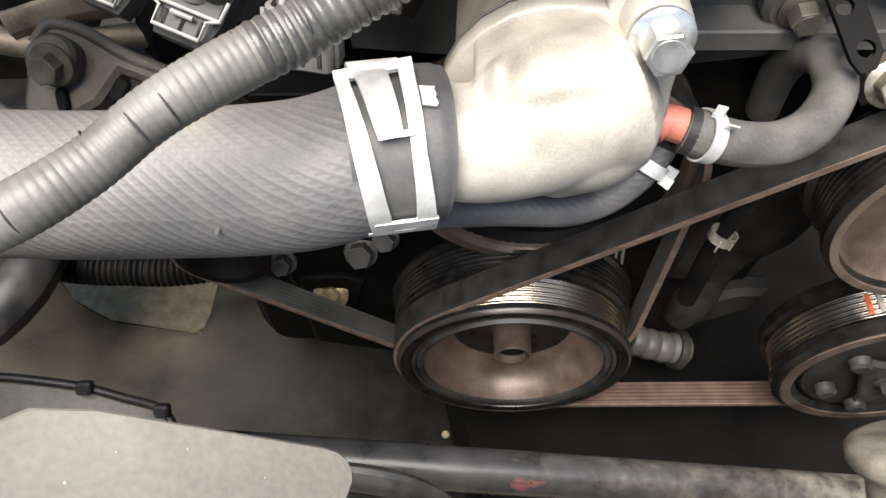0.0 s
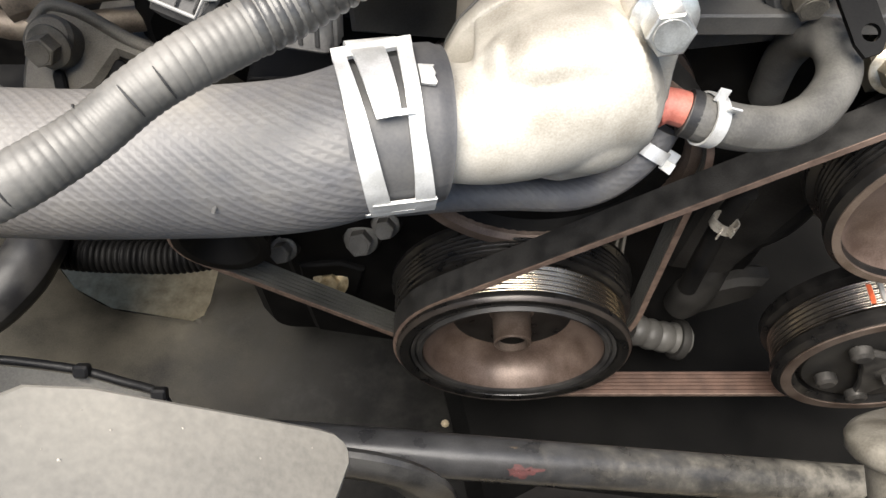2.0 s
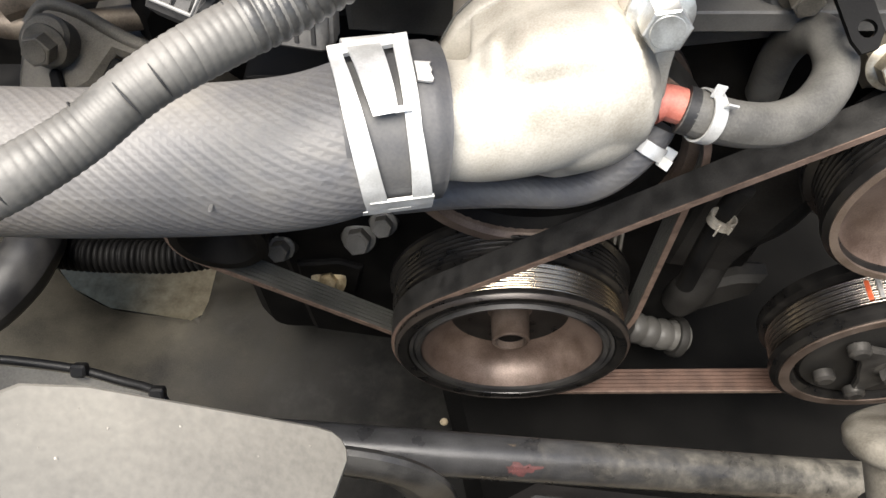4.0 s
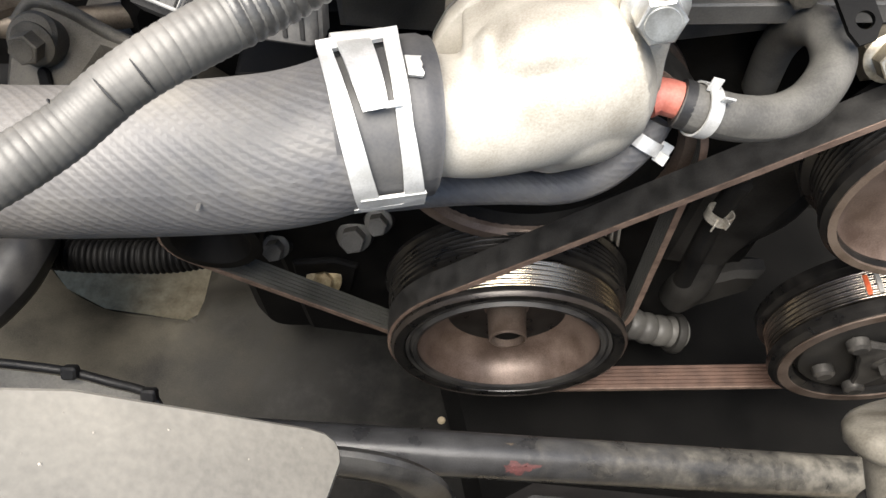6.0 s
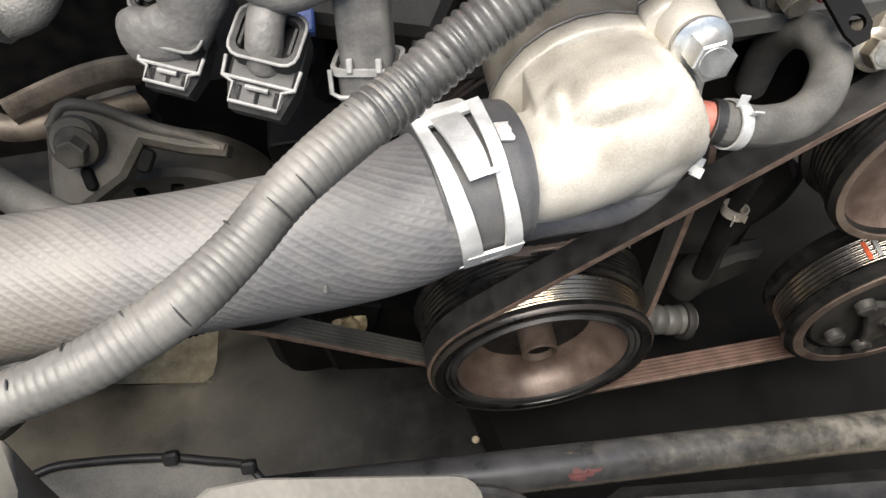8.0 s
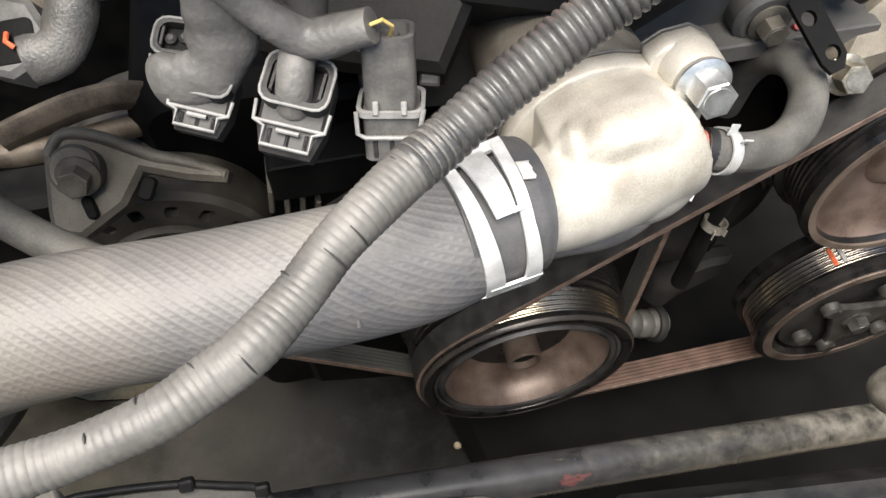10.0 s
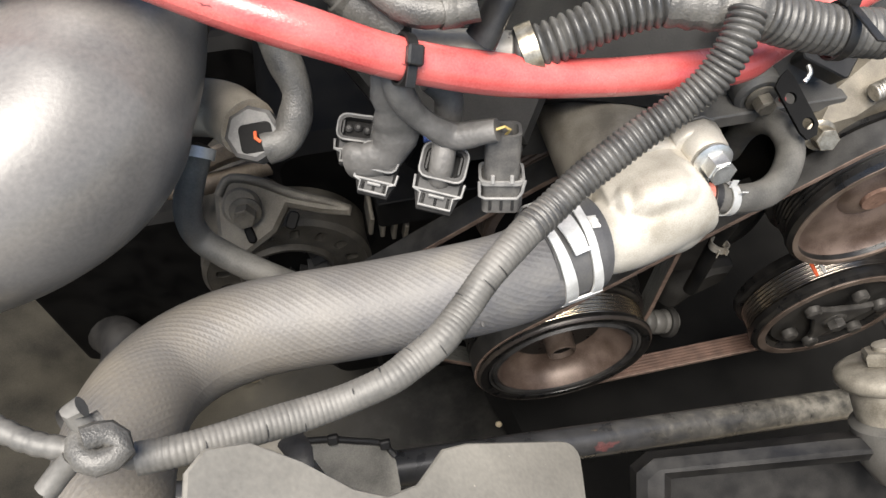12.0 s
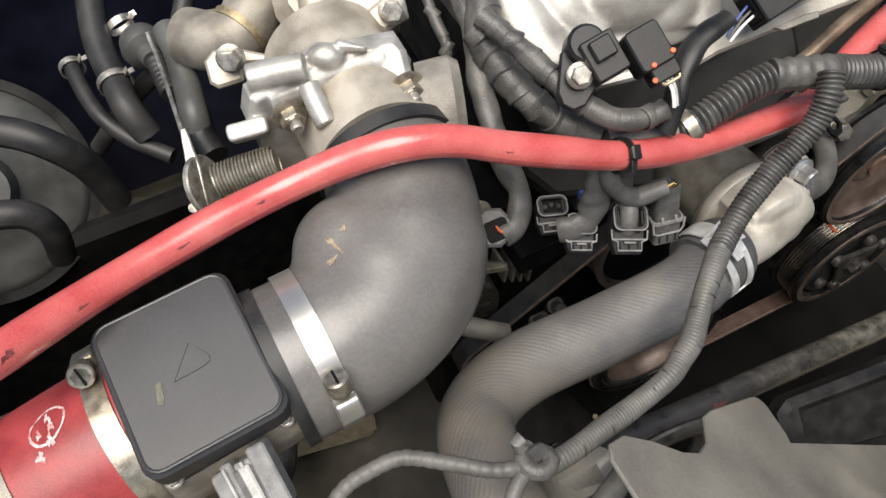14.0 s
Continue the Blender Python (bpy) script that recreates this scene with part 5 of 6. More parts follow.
solid("latch_tab", [block(pose(-0.363, 0.136, 0.828, 32.4, -12.4, -2.1), 0.006, 0.022, 0.004, 0.001)], CONLIGHT, plug)
for k in range(2):
    solid("latch_slot", [block(pose(-0.362, 0.138, 0.83, 32.4, -12.4, -2.1) @ pose((k - 0.5) * 0.012, 0, 0), 0.007, 0.016, 0.002, 0.001)], CONGREY, plug)

RPX = [(-0.400, 0.202, 0.806), (-0.44, 0.198, 0.802), (-0.50, 0.19, 0.793), (-0.57, 0.175, 0.78), (-0.66, 0.155, 0.765)]
pipe = thing("silicone_pipe", "red silicone intake pipe with a rubbed white printed oval", "intake pipe", at=(-0.47, 0.195, 0.75))
pipe_body = solid("pipe_body", [sweep(RPX, 0.047, 64)], REDP, pipe)
solid("pipe_cuff", [sweep([(-0.463, 0.195, 0.7985), (-0.50, 0.19, 0.793), (-0.57, 0.175, 0.78), (-0.66, 0.155, 0.765)], 0.0482, 64)], ALLOY_DULL, pipe, "tan dusty outer cuff")
worm_clamp((-0.413, 0.2007, 0.8047), (-0.44, 0.198, 0.802), 0.0474, 0.012, "slotted worm clamp on the red pipe", (-0.427, 0.232, 0.846), SPRING, 22)
pl = pose(-0.445, 0.204, 0.86, 33.4, -9.1, -7.2) @ pose(0, 0, 0, 0, 0, -12)
smear("print_ring", pl, 0.019, 0.031, FADED, pipe, pipe_body, "rubbed white printed oval", 0.88)
for dx, dy, w, h in ((-0.002, 0.006, 0.003, 0.010), (0.002, -0.001, 0.0035, 0.012), (-0.003, -0.007, 0.003, 0.009), (0.004, -0.012, 0.004, 0.010), (0.0, -0.021, 0.005, 0.007)):
    smear("print_bar", pl @ pose(dx, dy, 0, 0, 0, 20), w, h, FADED, pipe, pipe_body, "rubbed white printed bar")

# ---- throttle body ----
tb = thing("throttle_valve", "bright cast aluminium throttle body with flange nuts", "throttle body", at=(-0.238, 0.34, 0.79))
solid("barrel", [lathe([(0.044, -0.06), (0.044, 0.02), (0.0435, 0.048)], facing(-0.224, 0.345, 0.834), 56)], ALLOY_TAN, tb)
casting = solid("flange_casting", [prism(facing(-0.238, 0.347, 0.842), [(-0.052, -0.05), (0.052, -0.05), (0.055, 0.02), (0.050, 0.036), (0.03, 0.04), (-0.03, 0.04), (-0.05, 0.036), (-0.056, 0.02)], 0.02, 0.003),
                                   sweep([(-0.277, 0.345, 0.868), (-0.238, 0.345, 0.87), (-0.202, 0.342, 0.868)], 0.0125, 20),
                                   sweep([(-0.284, 0.351, 0.882), (-0.267, 0.347, 0.883), (-0.25, 0.342, 0.884)], 0.0095, 20), sweep([(-0.253, 0.331, 0.881), (-0.253, 0.32, 0.874), (-0.252, 0.308, 0.867)], 0.0068, 16),
                                   prism(pose(-0.213, 0.343, 0.87, 34.3, 3.2, -25.5), [(-0.0394, 0.006), (-0.0305, 0.0131), (-0.0021, 0.0106), (0.0192, 0.0156), (0.0263, 0.0078), (0.0316, -0.0135), (0.0263, -0.0188), (-0.0305, -0.0206)], 0.016, 0.004),
                                   dome(pose(-0.236, 0.346, 0.883, 34.3, 3.2, -25.5), 0.012, 0.009, 0.008), prism(pose(-0.221, 0.343, 0.887, 34.3, 3.2, -25.5), [(-0.0096, 0.0017), (-0.0062, 0.0045), (0.011, -0.0003), (0.0103, -0.0031), (-0.0062, -0.0031)], 0.008, 0.002),
                                   block(pose(-0.295, 0.335, 0.859, 34.1, -5.2, -13.1), 0.026, 0.011, 0.012, 0.003)], TBODY, tb, "bright cast ribs, pads and lug")
fuse = casting.modifiers.new("fuse", "REMESH")
fuse.mode, fuse.voxel_size, fuse.use_smooth_shade = "VOXEL", 0.001, True
soft = casting.modifiers.new("soften", "SMOOTH")
soft.factor, soft.iterations = 0.5, 5
for p in ((-0.269, 0.327, 0.868), (-0.197, 0.316, 0.866)):
    flange_nut = solid("nut", bolt_pieces(facing(*p), 0.0078, 0.008, 0.0115, 12), SPRING, tb, "worn brassy flange nut")
    solid("stud", [lathe([(0.004, 0), (0.004, 0.006), (0.003, 0.007), (0, 0.007)], facing(p[0], p[1] - 0.009, p[2]), 16)], STEEL_WORN, flange_nut)
solid("side_case", [lathe([(0.03, -0.01), (0.032, 0.012), (0.028, 0.018), (0, 0.02)], along((-0.179, 0.316, 0.839), (-0.133, 0.301, 0.84)), 32)], ALLOY_GREY, tb, "grey position sensor case")
sp = [Vector((-0.325, 0.323, 0.838)), Vector((-0.287, 0.316, 0.843))]
coil = []
for k in range(17 * 14):
    a = 2 * math.pi * k / 14
    m = along(sp[0], sp[1])
    coil.append(m @ Vector((0.0115 * math.cos(a), 0.0115 * math.sin(a), (sp[1] - sp[0]).length * k / (17 * 14))))
spring = thing("return_spring", "bronze throttle return spring with its lever", "spring", at=tuple(sp[0]))
solid("coil", [sweep(coil, 0.0009, 8, smooth=False)], SPRING, spring)
solid("core", [sweep(sp, 0.0095, 16)], ALLOY_DULL, spring)
solid("lever", [prism(pose(-0.335, 0.332, 0.847, 34.2, -4.7, -13.9), [(-0.003, -0.03), (0.004, -0.03), (0.005, 0.0), (0.002, 0.026), (-0.002, 0.026), (-0.004, 0.0)], 0.003, 0.0008)], STEEL_WORN, spring, "steel throttle lever")
solid("cam", [prism(pose(-0.332, 0.325, 0.837, 34.2, -4.7, -13.9) @ pose(0, 0, 0, 0, 70, 0), disc(0, 0, 0.02, 20), 0.004, 0.001)], STEEL_WORN, spring)
solid("cable_end", [lathe([(0.003, -0.004), (0.003, 0.004), (0, 0.0045)], pose(-0.343, 0.314, 0.834, 34.3, 3.2, -25.5), 14)], STEEL_WORN, spring)
tagged(solid("throttle_cable", [sweep([(-0.332, 0.486, 0.838), (-0.332, 0.459, 0.832), (-0.333, 0.421, 0.832), (-0.334, 0.385, 0.833), (-0.334, 0.345, 0.844)], 0.0016, 8)], STEEL_WORN), "thin steel throttle cable", "cable")

# ---- intake manifold and upper engine ----
man = thing("intake_manifold", "blasted silver cast intake plenum", "engine part", at=(-0.03, 0.40, 0.80))
plenum = solid("plenum", [prism(pose(-0.032, 0.35, 0.832, 34.4, 2.2, -19.6), [(-0.08, 0.0731), (-0.0762, 0.0112), (-0.0646, -0.0236), (-0.0414, -0.0448), (-0.0162, -0.0506), (0.0263, -0.0371), (0.0727, -0.0217), (0.0881, 0.0189), (0.092, 0.0731)], 0.06, 0.014),
                          dome(pose(-0.018, 0.34, 0.858, 33.4, -9, -3), 0.052, 0.032, 0.03), dome(pose(0.003, 0.324, 0.846, 34, -6.3, -7.2), 0.03, 0.022, 0.02),
                          sweep([(-0.096, 0.393, 0.879), (-0.098, 0.362, 0.857), (-0.097, 0.336, 0.845), (-0.087, 0.315, 0.833)], lambda s, t: 0.023 - 0.06 * max(0, s - 0.05), 28),
                          sweep([(-0.058, 0.382, 0.884), (-0.069, 0.363, 0.87), (-0.068, 0.343, 0.853), (-0.05, 0.326, 0.837)], 0.02, 28),
                          sweep([(0.041, 0.351, 0.877), (0.029, 0.329, 0.861), (0.024, 0.316, 0.845), (0.019, 0.306, 0.831)], 0.016, 28)], PLENUM, man)
fuse = plenum.modifiers.new("fuse", "REMESH")
fuse.mode, fuse.voxel_size, fuse.use_smooth_shade = "VOXEL", 0.0018, True
soft = plenum.modifiers.new("soften", "SMOOTH")
soft.factor, soft.iterations = 0.5, 12
solid("edge_rail", [prism(pose(0.078, 0.281, 0.833, 34.4, 2.2, -19.6), [(-0.0766, -0.0216), (-0.058, -0.0086), (-0.0171, 0.0007), (0.0454, 0.0212), (0.0945, 0.0361), (0.0945, 0.0249), (0.0454, 0.0063), (-0.0022, -0.0067), (-0.0543, -0.0216), (-0.0729, -0.0309)], 0.012, 0.002)], ALLOY, man, "bright machined edge")
solid("ledge", [prism(pose(-0.048, 0.302, 0.815, 34.4, 2.2, -19.6), [(-0.0439, -0.0019), (-0.0177, -0.0075), (0.0161, -0.0019), (0.0349, 0.0019), (0.0312, 0.0075), (-0.0214, 0.0019)], 0.015, 0.002)], PLENUM, man)
solid("bolt", bolt_pieces(pose(-0.105, 0.265, 0.875, 34.4, 2.2, -19.6) @ pose(0, 0, 0, 12), 0.0062, 0.005, 0.0082, 10), STEEL_WORN, man, "zinc hex bolt")
vcov = thing("valve_cover", "dark grey valve cover under the plenum", "engine part", at=(0.08, 0.4, 0.76))
solid("cover_body", [prism(pose(0.03, 0.328, 0.739, 34.4, 2.2, -19.6), [(-0.1237, 0.0186), (-0.0133, 0.0186), (0.0398, 0.0362), (0.1016, 0.0561), (0.106, -0.0013), (0.053, -0.0433), (-0.0486, -0.0433), (-0.1149, -0.0433)], 0.05, 0.006)], COVER, vcov)

sens = thing("pressure_sensor", "black pressure sensor with orange-sealed plug", "sensor", at=(-0.07, 0.25, 0.86))
ss = pose(-0.083, 0.267, 0.881, 32.7, -11.8, 1.2)
solid("base_tab", [prism(ss @ pose(-0.018, 0.0, -0.008), [(-0.021, -0.012), (-0.017, -0.018), (-0.009, -0.019), (0.004, -0.012), (0.014, 0.0), (0.014, 0.016), (-0.006, 0.016), (-0.02, -0.004)], 0.006, 0.001)], PLASTIC, sens)
solid("body", [block(ss @ pose(-0.006, 0, 0), 0.022, 0.026, 0.016, 0.002), block(ss @ pose(-0.006, 0.004, 0.008), 0.014, 0.013, 0.008, 0.0015)], PLASTIC, sens)
solid("round_shoulder", [lathe([(0.012, -0.01), (0.012, 0.006), (0.010, 0.008), (0, 0.008)], ss @ pose(-0.010, 0.012, -0.004), 24)], PLASTIC, sens)
pg = pose(-0.066, 0.257, 0.884, 32.7, -11.8, 1.2)
solid("plug", [block(pg, 0.022, 0.026, 0.02, 0.003), block(pg @ pose(0.002, -0.015, 0), 0.017, 0.014, 0.015, 0.002)], PLASTIC, sens, "black three-wire plug")
for x, y in ((-0.004, -0.011), (0.010, -0.009), (-0.008, -0.019)):
    solid("seal", [lathe([(0.0018, 0), (0.0014, 0.001), (0, 0.0012)], pg @ pose(x, y, 0.0105), 10)], ORANGE, sens, "orange seal")
solid("plug_mouth", [sweep([pg @ Vector((x + 0.003, y - 0.022, 0.005)) for x, y in rounded(0.011, 0.004, 0.0015, 2)], 0.0011, 8, smooth=False, closed=True)], BRONZE, sens, "tan plug mouth")
for k, mt in enumerate((WHITE, CONLIGHT, PLASTIC)):
    solid("wire", [sweep([pg @ Vector((0.001 + 0.003 * k, -0.021, 0.004)), pg @ Vector((0.001 + 0.002 * k, -0.029, 0.003)), pg @ Vector((-0.002 + 0.002 * k, -0.038, 0.0))], 0.0011, 8)], mt, sens)
plug2 = thing("top_plug", "black square plug on the manifold edge", "connector", "connectors on the engine", at=(0.044, 0.271, 0.874))
q2 = pose(0.045, 0.272, 0.872, 32.1, -13.4, 3.8)
solid("body", [block(q2, 0.040, 0.026, 0.024, 0.002), block(q2 @ pose(0.03, 0.002, 0.001), 0.03, 0.03, 0.022, 0.003)], PLASTIC, plug2)
# black pad paints the shaded opening
solid("mouth", [block(q2 @ pose(-0.0205, 0, 0, 0, 90, 0), 0.018, 0.02, 0.002, 0.001)], BLACK, plug2)
for k, mt in enumerate((WHITE, CONGREY, BLUE)):
    solid("wire", [sweep([q2 @ Vector((-0.018, -0.004 + 0.004 * k, 0.003)), q2 @ Vector((-0.03, -0.006 + 0.003 * k, 0.002)), q2 @ Vector((-0.042, -0.010 + 0.002 * k, 0.0))], 0.0009, 8)], mt, plug2)
solid("bracket", [prism(pose(0.062, 0.26, 0.852, 34.4, 2.2, -19.6), [(-0.0182, -0.0035), (0.0028, 0.0035), (0.0133, 0.0052), (0.0133, 0.001), (-0.0112, -0.0059)], 0.003, 0.0006)], ALLOY_GREY, plug2)


def taped(points, r, label, flat=1.0, mat=TAPE):
    ph = random.random() * 6
    ob = thing("taped_harness", label, "wiring loom", "taped harness branches", at=tuple(points[0]))
    solid("wrapped_tube", [sweep(points, lambda s, t: r * (1 + 0.07 * math.sin(s * 110 + ph) + 0.05 * math.sin(s * 260 + ph)), 18, 0.003, flat=flat)], mat, ob)
    pts = spline([Vector(p) for p in points], 0.017)
    for k in range(1, len(pts) - 1):
        if flat == 1.0:
            q = r * 1.06
            solid("tape_edge", [tyre([(q * 0.9, -0.005), (q * 0.985, -0.004), (q * 1.0, 0.005), (q * 0.9, 0.006)], along(pts[k], pts[k + 1], 50 * k) @ pose(0, 0, 0, 16 + 5 * (k % 3), 0, 0), 18)], mat, ob)
    return ob


taped([(-0.128, 0.398, 0.876), (-0.129, 0.369, 0.862), (-0.135, 0.344, 0.851), (-0.144, 0.318, 0.838), (-0.149, 0.292, 0.826), (-0.148, 0.28, 0.806), (-0.143, 0.265, 0.785), (-0.152, 0.253, 0.769), (-0.164, 0.251, 0.766)], 0.0085, "grey taped harness dropping behind the red cable", 0.8)
taped([(-0.117, 0.376, 0.887), (-0.126, 0.35, 0.875), (-0.135, 0.338, 0.865), (-0.133, 0.328, 0.855), (-0.124, 0.303, 0.84), (-0.11, 0.28, 0.828), (-0.088, 0.261, 0.817)], 0.0105, "thick dusty taped harness along the manifold")
taped([(-0.135, 0.335, 0.881), (-0.125, 0.312, 0.874), (-0.115, 0.286, 0.865), (-0.103, 0.263, 0.854), (-0.088, 0.245, 0.847), (-0.07, 0.238, 0.847), (-0.058, 0.237, 0.849)], 0.0072, "slim taped harness leading to the sensor")
taped([(-0.056, 0.237, 0.829), (-0.047, 0.242, 0.843), (-0.038, 0.251, 0.857), (-0.021, 0.262, 0.867), (0.005, 0.267, 0.873)], 0.0078, "flat black sleeve up to the top plug", 0.6, PLASTIC)
taped([(-0.142, 0.421, 0.864), (-0.144, 0.395, 0.846), (-0.144, 0.372, 0.831), (-0.15, 0.369, 0.815)], 0.004, "thin black wire beside the throttle")

elbow = thing("intake_casting", "stained cast intake throat behind the throttle body", "engine part", at=(-0.24, 0.42, 0.80))
solid("throat", [prism(pose(-0.193, 0.445, 0.839, 34.4, 2.2, -19.6), [(-0.0578, 0.0441), (-0.0478, -0.012), (-0.0337, -0.0341), (0.0064, -0.0341), (0.0385, -0.0201), (0.0486, 0.012), (0.0466, 0.0441)], 0.06, 0.012)], ALLOY_TAN, elbow)
solid("web", [sweep([(-0.215, 0.434, 0.876), (-0.22, 0.413, 0.861), (-0.219, 0.392, 0.854)], 0.012, 18)], ALLOY_TAN, elbow)
solid("pad", [prism(pose(-0.176, 0.403, 0.851, 34.4, 2.2, -19.6), [(-0.0159, -0.0061), (-0.0121, 0.0034), (-0.0008, 0.011), (0.0144, 0.0091), (0.0163, -0.0042), (-0.0008, -0.0137)], 0.012, 0.003)], ALLOY_TAN, elbow)
solid("bolt", bolt_pieces(pose(-0.174, 0.392, 0.862, 34.4, 2.2, -19.6) @ pose(0, 0, 0, 25), 0.0075, 0.008, 0.01), STEEL_WORN, elbow)
solid("side_elbow", [sweep([(-0.242, 0.501, 0.848), (-0.255, 0.471, 0.839), (-0.271, 0.459, 0.833), (-0.291, 0.467, 0.828), (-0.306, 0.484, 0.825)], 0.022, 28)], ALLOY_DULL, elbow, "dull side elbow")
solid("side_plate", [prism(pose(-0.285, 0.417, 0.84, 34.4, 2.2, -19.6), [(-0.0201, 0.0046), (-0.0137, 0.0121), (0.0034, 0.0121), (0.0224, 0.0064), (0.0262, 0.0008), (0.0072, 0.0008), (0.0053, -0.0106), (-0.0118, -0.0144), (-0.0174, -0.0106)], 0.008, 0.002)], ALLOY_TAN, elbow)
solid("bolt", bolt_pieces(pose(-0.286, 0.411, 0.853, 34.4, 2.2, -19.6) @ pose(0, 0, 0, 30), 0.0075, 0.008, 0.010), STEEL_WORN, elbow)
solid("band", [tyre([(0.0222, -0.003), (0.0235, -0.003), (0.0235, 0.003), (0.0222, 0.003)], along((-0.271, 0.459, 0.833), (-0.256, 0.468, 0.836)), 28)], BRONZE, elbow, "yellow zinc band")

# ---- rear corner: vacuum hoses and brake booster ----
boost = thing("brake_booster", "dusty dark brake booster drum", "brake booster", at=(-0.52, 0.62, 0.66))
bo = along((-0.567, 0.658, 0.6), (-0.434, 0.32, 0.901))
solid("drum", [lathe([(0.11, -0.10), (0.118, -0.02), (0.112, 0.0), (0.10, 0.012), (0.075, 0.016), (0.04, 0.03), (0.03, 0.06)], bo, 64)], BOOSTER, boost)
solid("seam", [tyre([(0.112, -0.006), (0.121, -0.004), (0.121, 0.004), (0.110, 0.006)], bo, 64)], COVER, boost)


def rubber_pipe(points, r, label, mat=RUBBER):
    return tagged(solid("vacuum_hose", [sweep(points, r, 16)], mat), label, "hose", "hoses by the brake booster")


rubber_pipe([(-0.477, 0.498, 0.801), (-0.448, 0.481, 0.795), (-0.428, 0.47, 0.78), (-0.416, 0.472, 0.747), (-0.412, 0.474, 0.701)], 0.012, "thick black hose across the booster")
rubber_pipe([(-0.493, 0.439, 0.771), (-0.466, 0.435, 0.761), (-0.457, 0.433, 0.738), (-0.467, 0.445, 0.695)], 0.011, "black hose bending low by the booster")
rubber_pipe([(-0.401, 0.559, 0.783), (-0.399, 0.53, 0.777), (-0.392, 0.498, 0.769), (-0.377, 0.476, 0.757), (-0.353, 0.453, 0.747)], 0.0065, "slim black hose with a zinc ferrule")
rubber_pipe([(-0.366, 0.592, 0.812), (-0.373, 0.554, 0.798), (-0.372, 0.518, 0.786), (-0.37, 0.487, 0.778), (-0.364, 0.473, 0.758)], 0.0115, "black hose ending in a zinc ferrule")
rubber_pipe([(-0.319, 0.513, 0.817), (-0.318, 0.486, 0.811), (-0.321, 0.457, 0.804), (-0.324, 0.432, 0.799), (-0.327, 0.423, 0.78)], 0.0105, "grey rubber hose beside the throttle cable", BOOSTER)
rubber_pipe([(-0.292, 0.548, 0.821), (-0.31, 0.527, 0.804), (-0.331, 0.52, 0.783), (-0.369, 0.533, 0.748), (-0.415, 0.546, 0.699)], 0.008, "black hose passing behind the cable")
for a, b, r in (((-0.372, 0.514, 0.784), (-0.37, 0.494, 0.78), 0.0122), ((-0.401, 0.555, 0.78), (-0.399, 0.536, 0.778), 0.0085), ((-0.352, 0.565, 0.797), (-0.349, 0.554, 0.79), 0.010)):
    small_clamp("small_clamp", a, b, r, "zinc clamp on a vacuum hose", 30, STEEL_WORN)
kn = thing("cable_bracket", "grey cable stop with a rubber boot", "bracket", at=(-0.336, 0.508, 0.811))
solid("stop", [lathe([(0.016, -0.01), (0.018, 0), (0.016, 0.006), (0.009, 0.01), (0.008, 0.02), (0, 0.02)], along((-0.34, 0.518, 0.804), (-0.334, 0.48, 0.805)), 28)], BOOSTER, kn)
solid("rubber_boot", [sweep([(-0.335, 0.494, 0.808), (-0.335, 0.475, 0.804), (-0.334, 0.458, 0.802)], ringed(0.007, 0.005, 0.0016), 14, 0.001)], RUBBER, kn)
solid("gland", [sweep([(-0.323, 0.439, 0.798), (-0.325, 0.422, 0.786), (-0.322, 0.403, 0.78)], 0.011, 14)], PLASTIC, kn)

# ---- right side: bracket, pipe, casting ----
brk = thing("drilled_bracket", "black drilled strip bracket bolted to a casting", "bracket", at=(0.182, 0.285, 0.66))
bpose, bpoly = pose(0.172, 0.284, 0.69, 32.2, 0.9, -10.4), [(-0.0096, 0.0183), (-0.0048, 0.0231), (-0.0007, 0.0183), (0.0152, -0.0128), (0.0138, -0.0207), (0.0076, -0.0238), (0.0028, -0.019), (-0.0096, 0.0045), (-0.0131, 0.0114)]
bh = pose(0.174, 0.28, 0.687, 32.2, 0.9, -10.4), [(-0.0059, 0.0086), (0.0055, -0.0083)]
binv = bpose.inverted() @ bh[0]
holes = [disc(*(binv @ Vector((*p, 0))).to_2d(), 0.0040) for p in bh[1]]
solid("strip", [plate(bpose, bpoly, holes, 0.003)], BLACK, brk)
solid("bolt", bolt_pieces(pose(0.209, 0.287, 0.648, 33.8, 2.2, -11) @ pose(0, 0, 0, 25), 0.0085, 0.012, 0.0115, 5), SPRING, brk, "tan hex bolt")
solid("grommet", [lathe([(0.002, -0.006), (0.002, 0.006), (0, 0.006)], pose(0.182, 0.309, 0.666, 33.8, 2.2, -11), 14)], REDP, brk, "small red grommet")
cast = thing("pump_casting", "tan-grey cast pump bracket with a stud", "engine part", at=(0.27, 0.33, 0.66))
solid("casting", [prism(pose(0.265, 0.318, 0.654, 32.9, 0.7, -11.4), [(-0.0600, -0.0290), (-0.0450, 0.0010), (0.0083, 0.0462), (0.0549, 0.0711), (0.0632, -0.0037), (0.0083, -0.0162), (-0.02, -0.035), (-0.0500, -0.0433)], 0.04, 0.01)], PUMPCAST, cast)
solid("stud", [sweep([(0.243, 0.296, 0.673), (0.266, 0.3, 0.678)], ringed(0.0065, 0.0025, 0.0008), 14, 0.0005)], STEEL_WORN, cast)
solid("relay", [block(pose(0.202, 0.311, 0.701, 28.7, 15.3, -34.7), 0.034, 0.022, 0.02, 0.003)], PLASTIC, cast, "black clip block")
solid("clip_prong", [sweep([(0.186, 0.304, 0.703), (0.185, 0.298, 0.702), (0.18, 0.294, 0.699)], 0.0016, 8)], STEEL, cast)
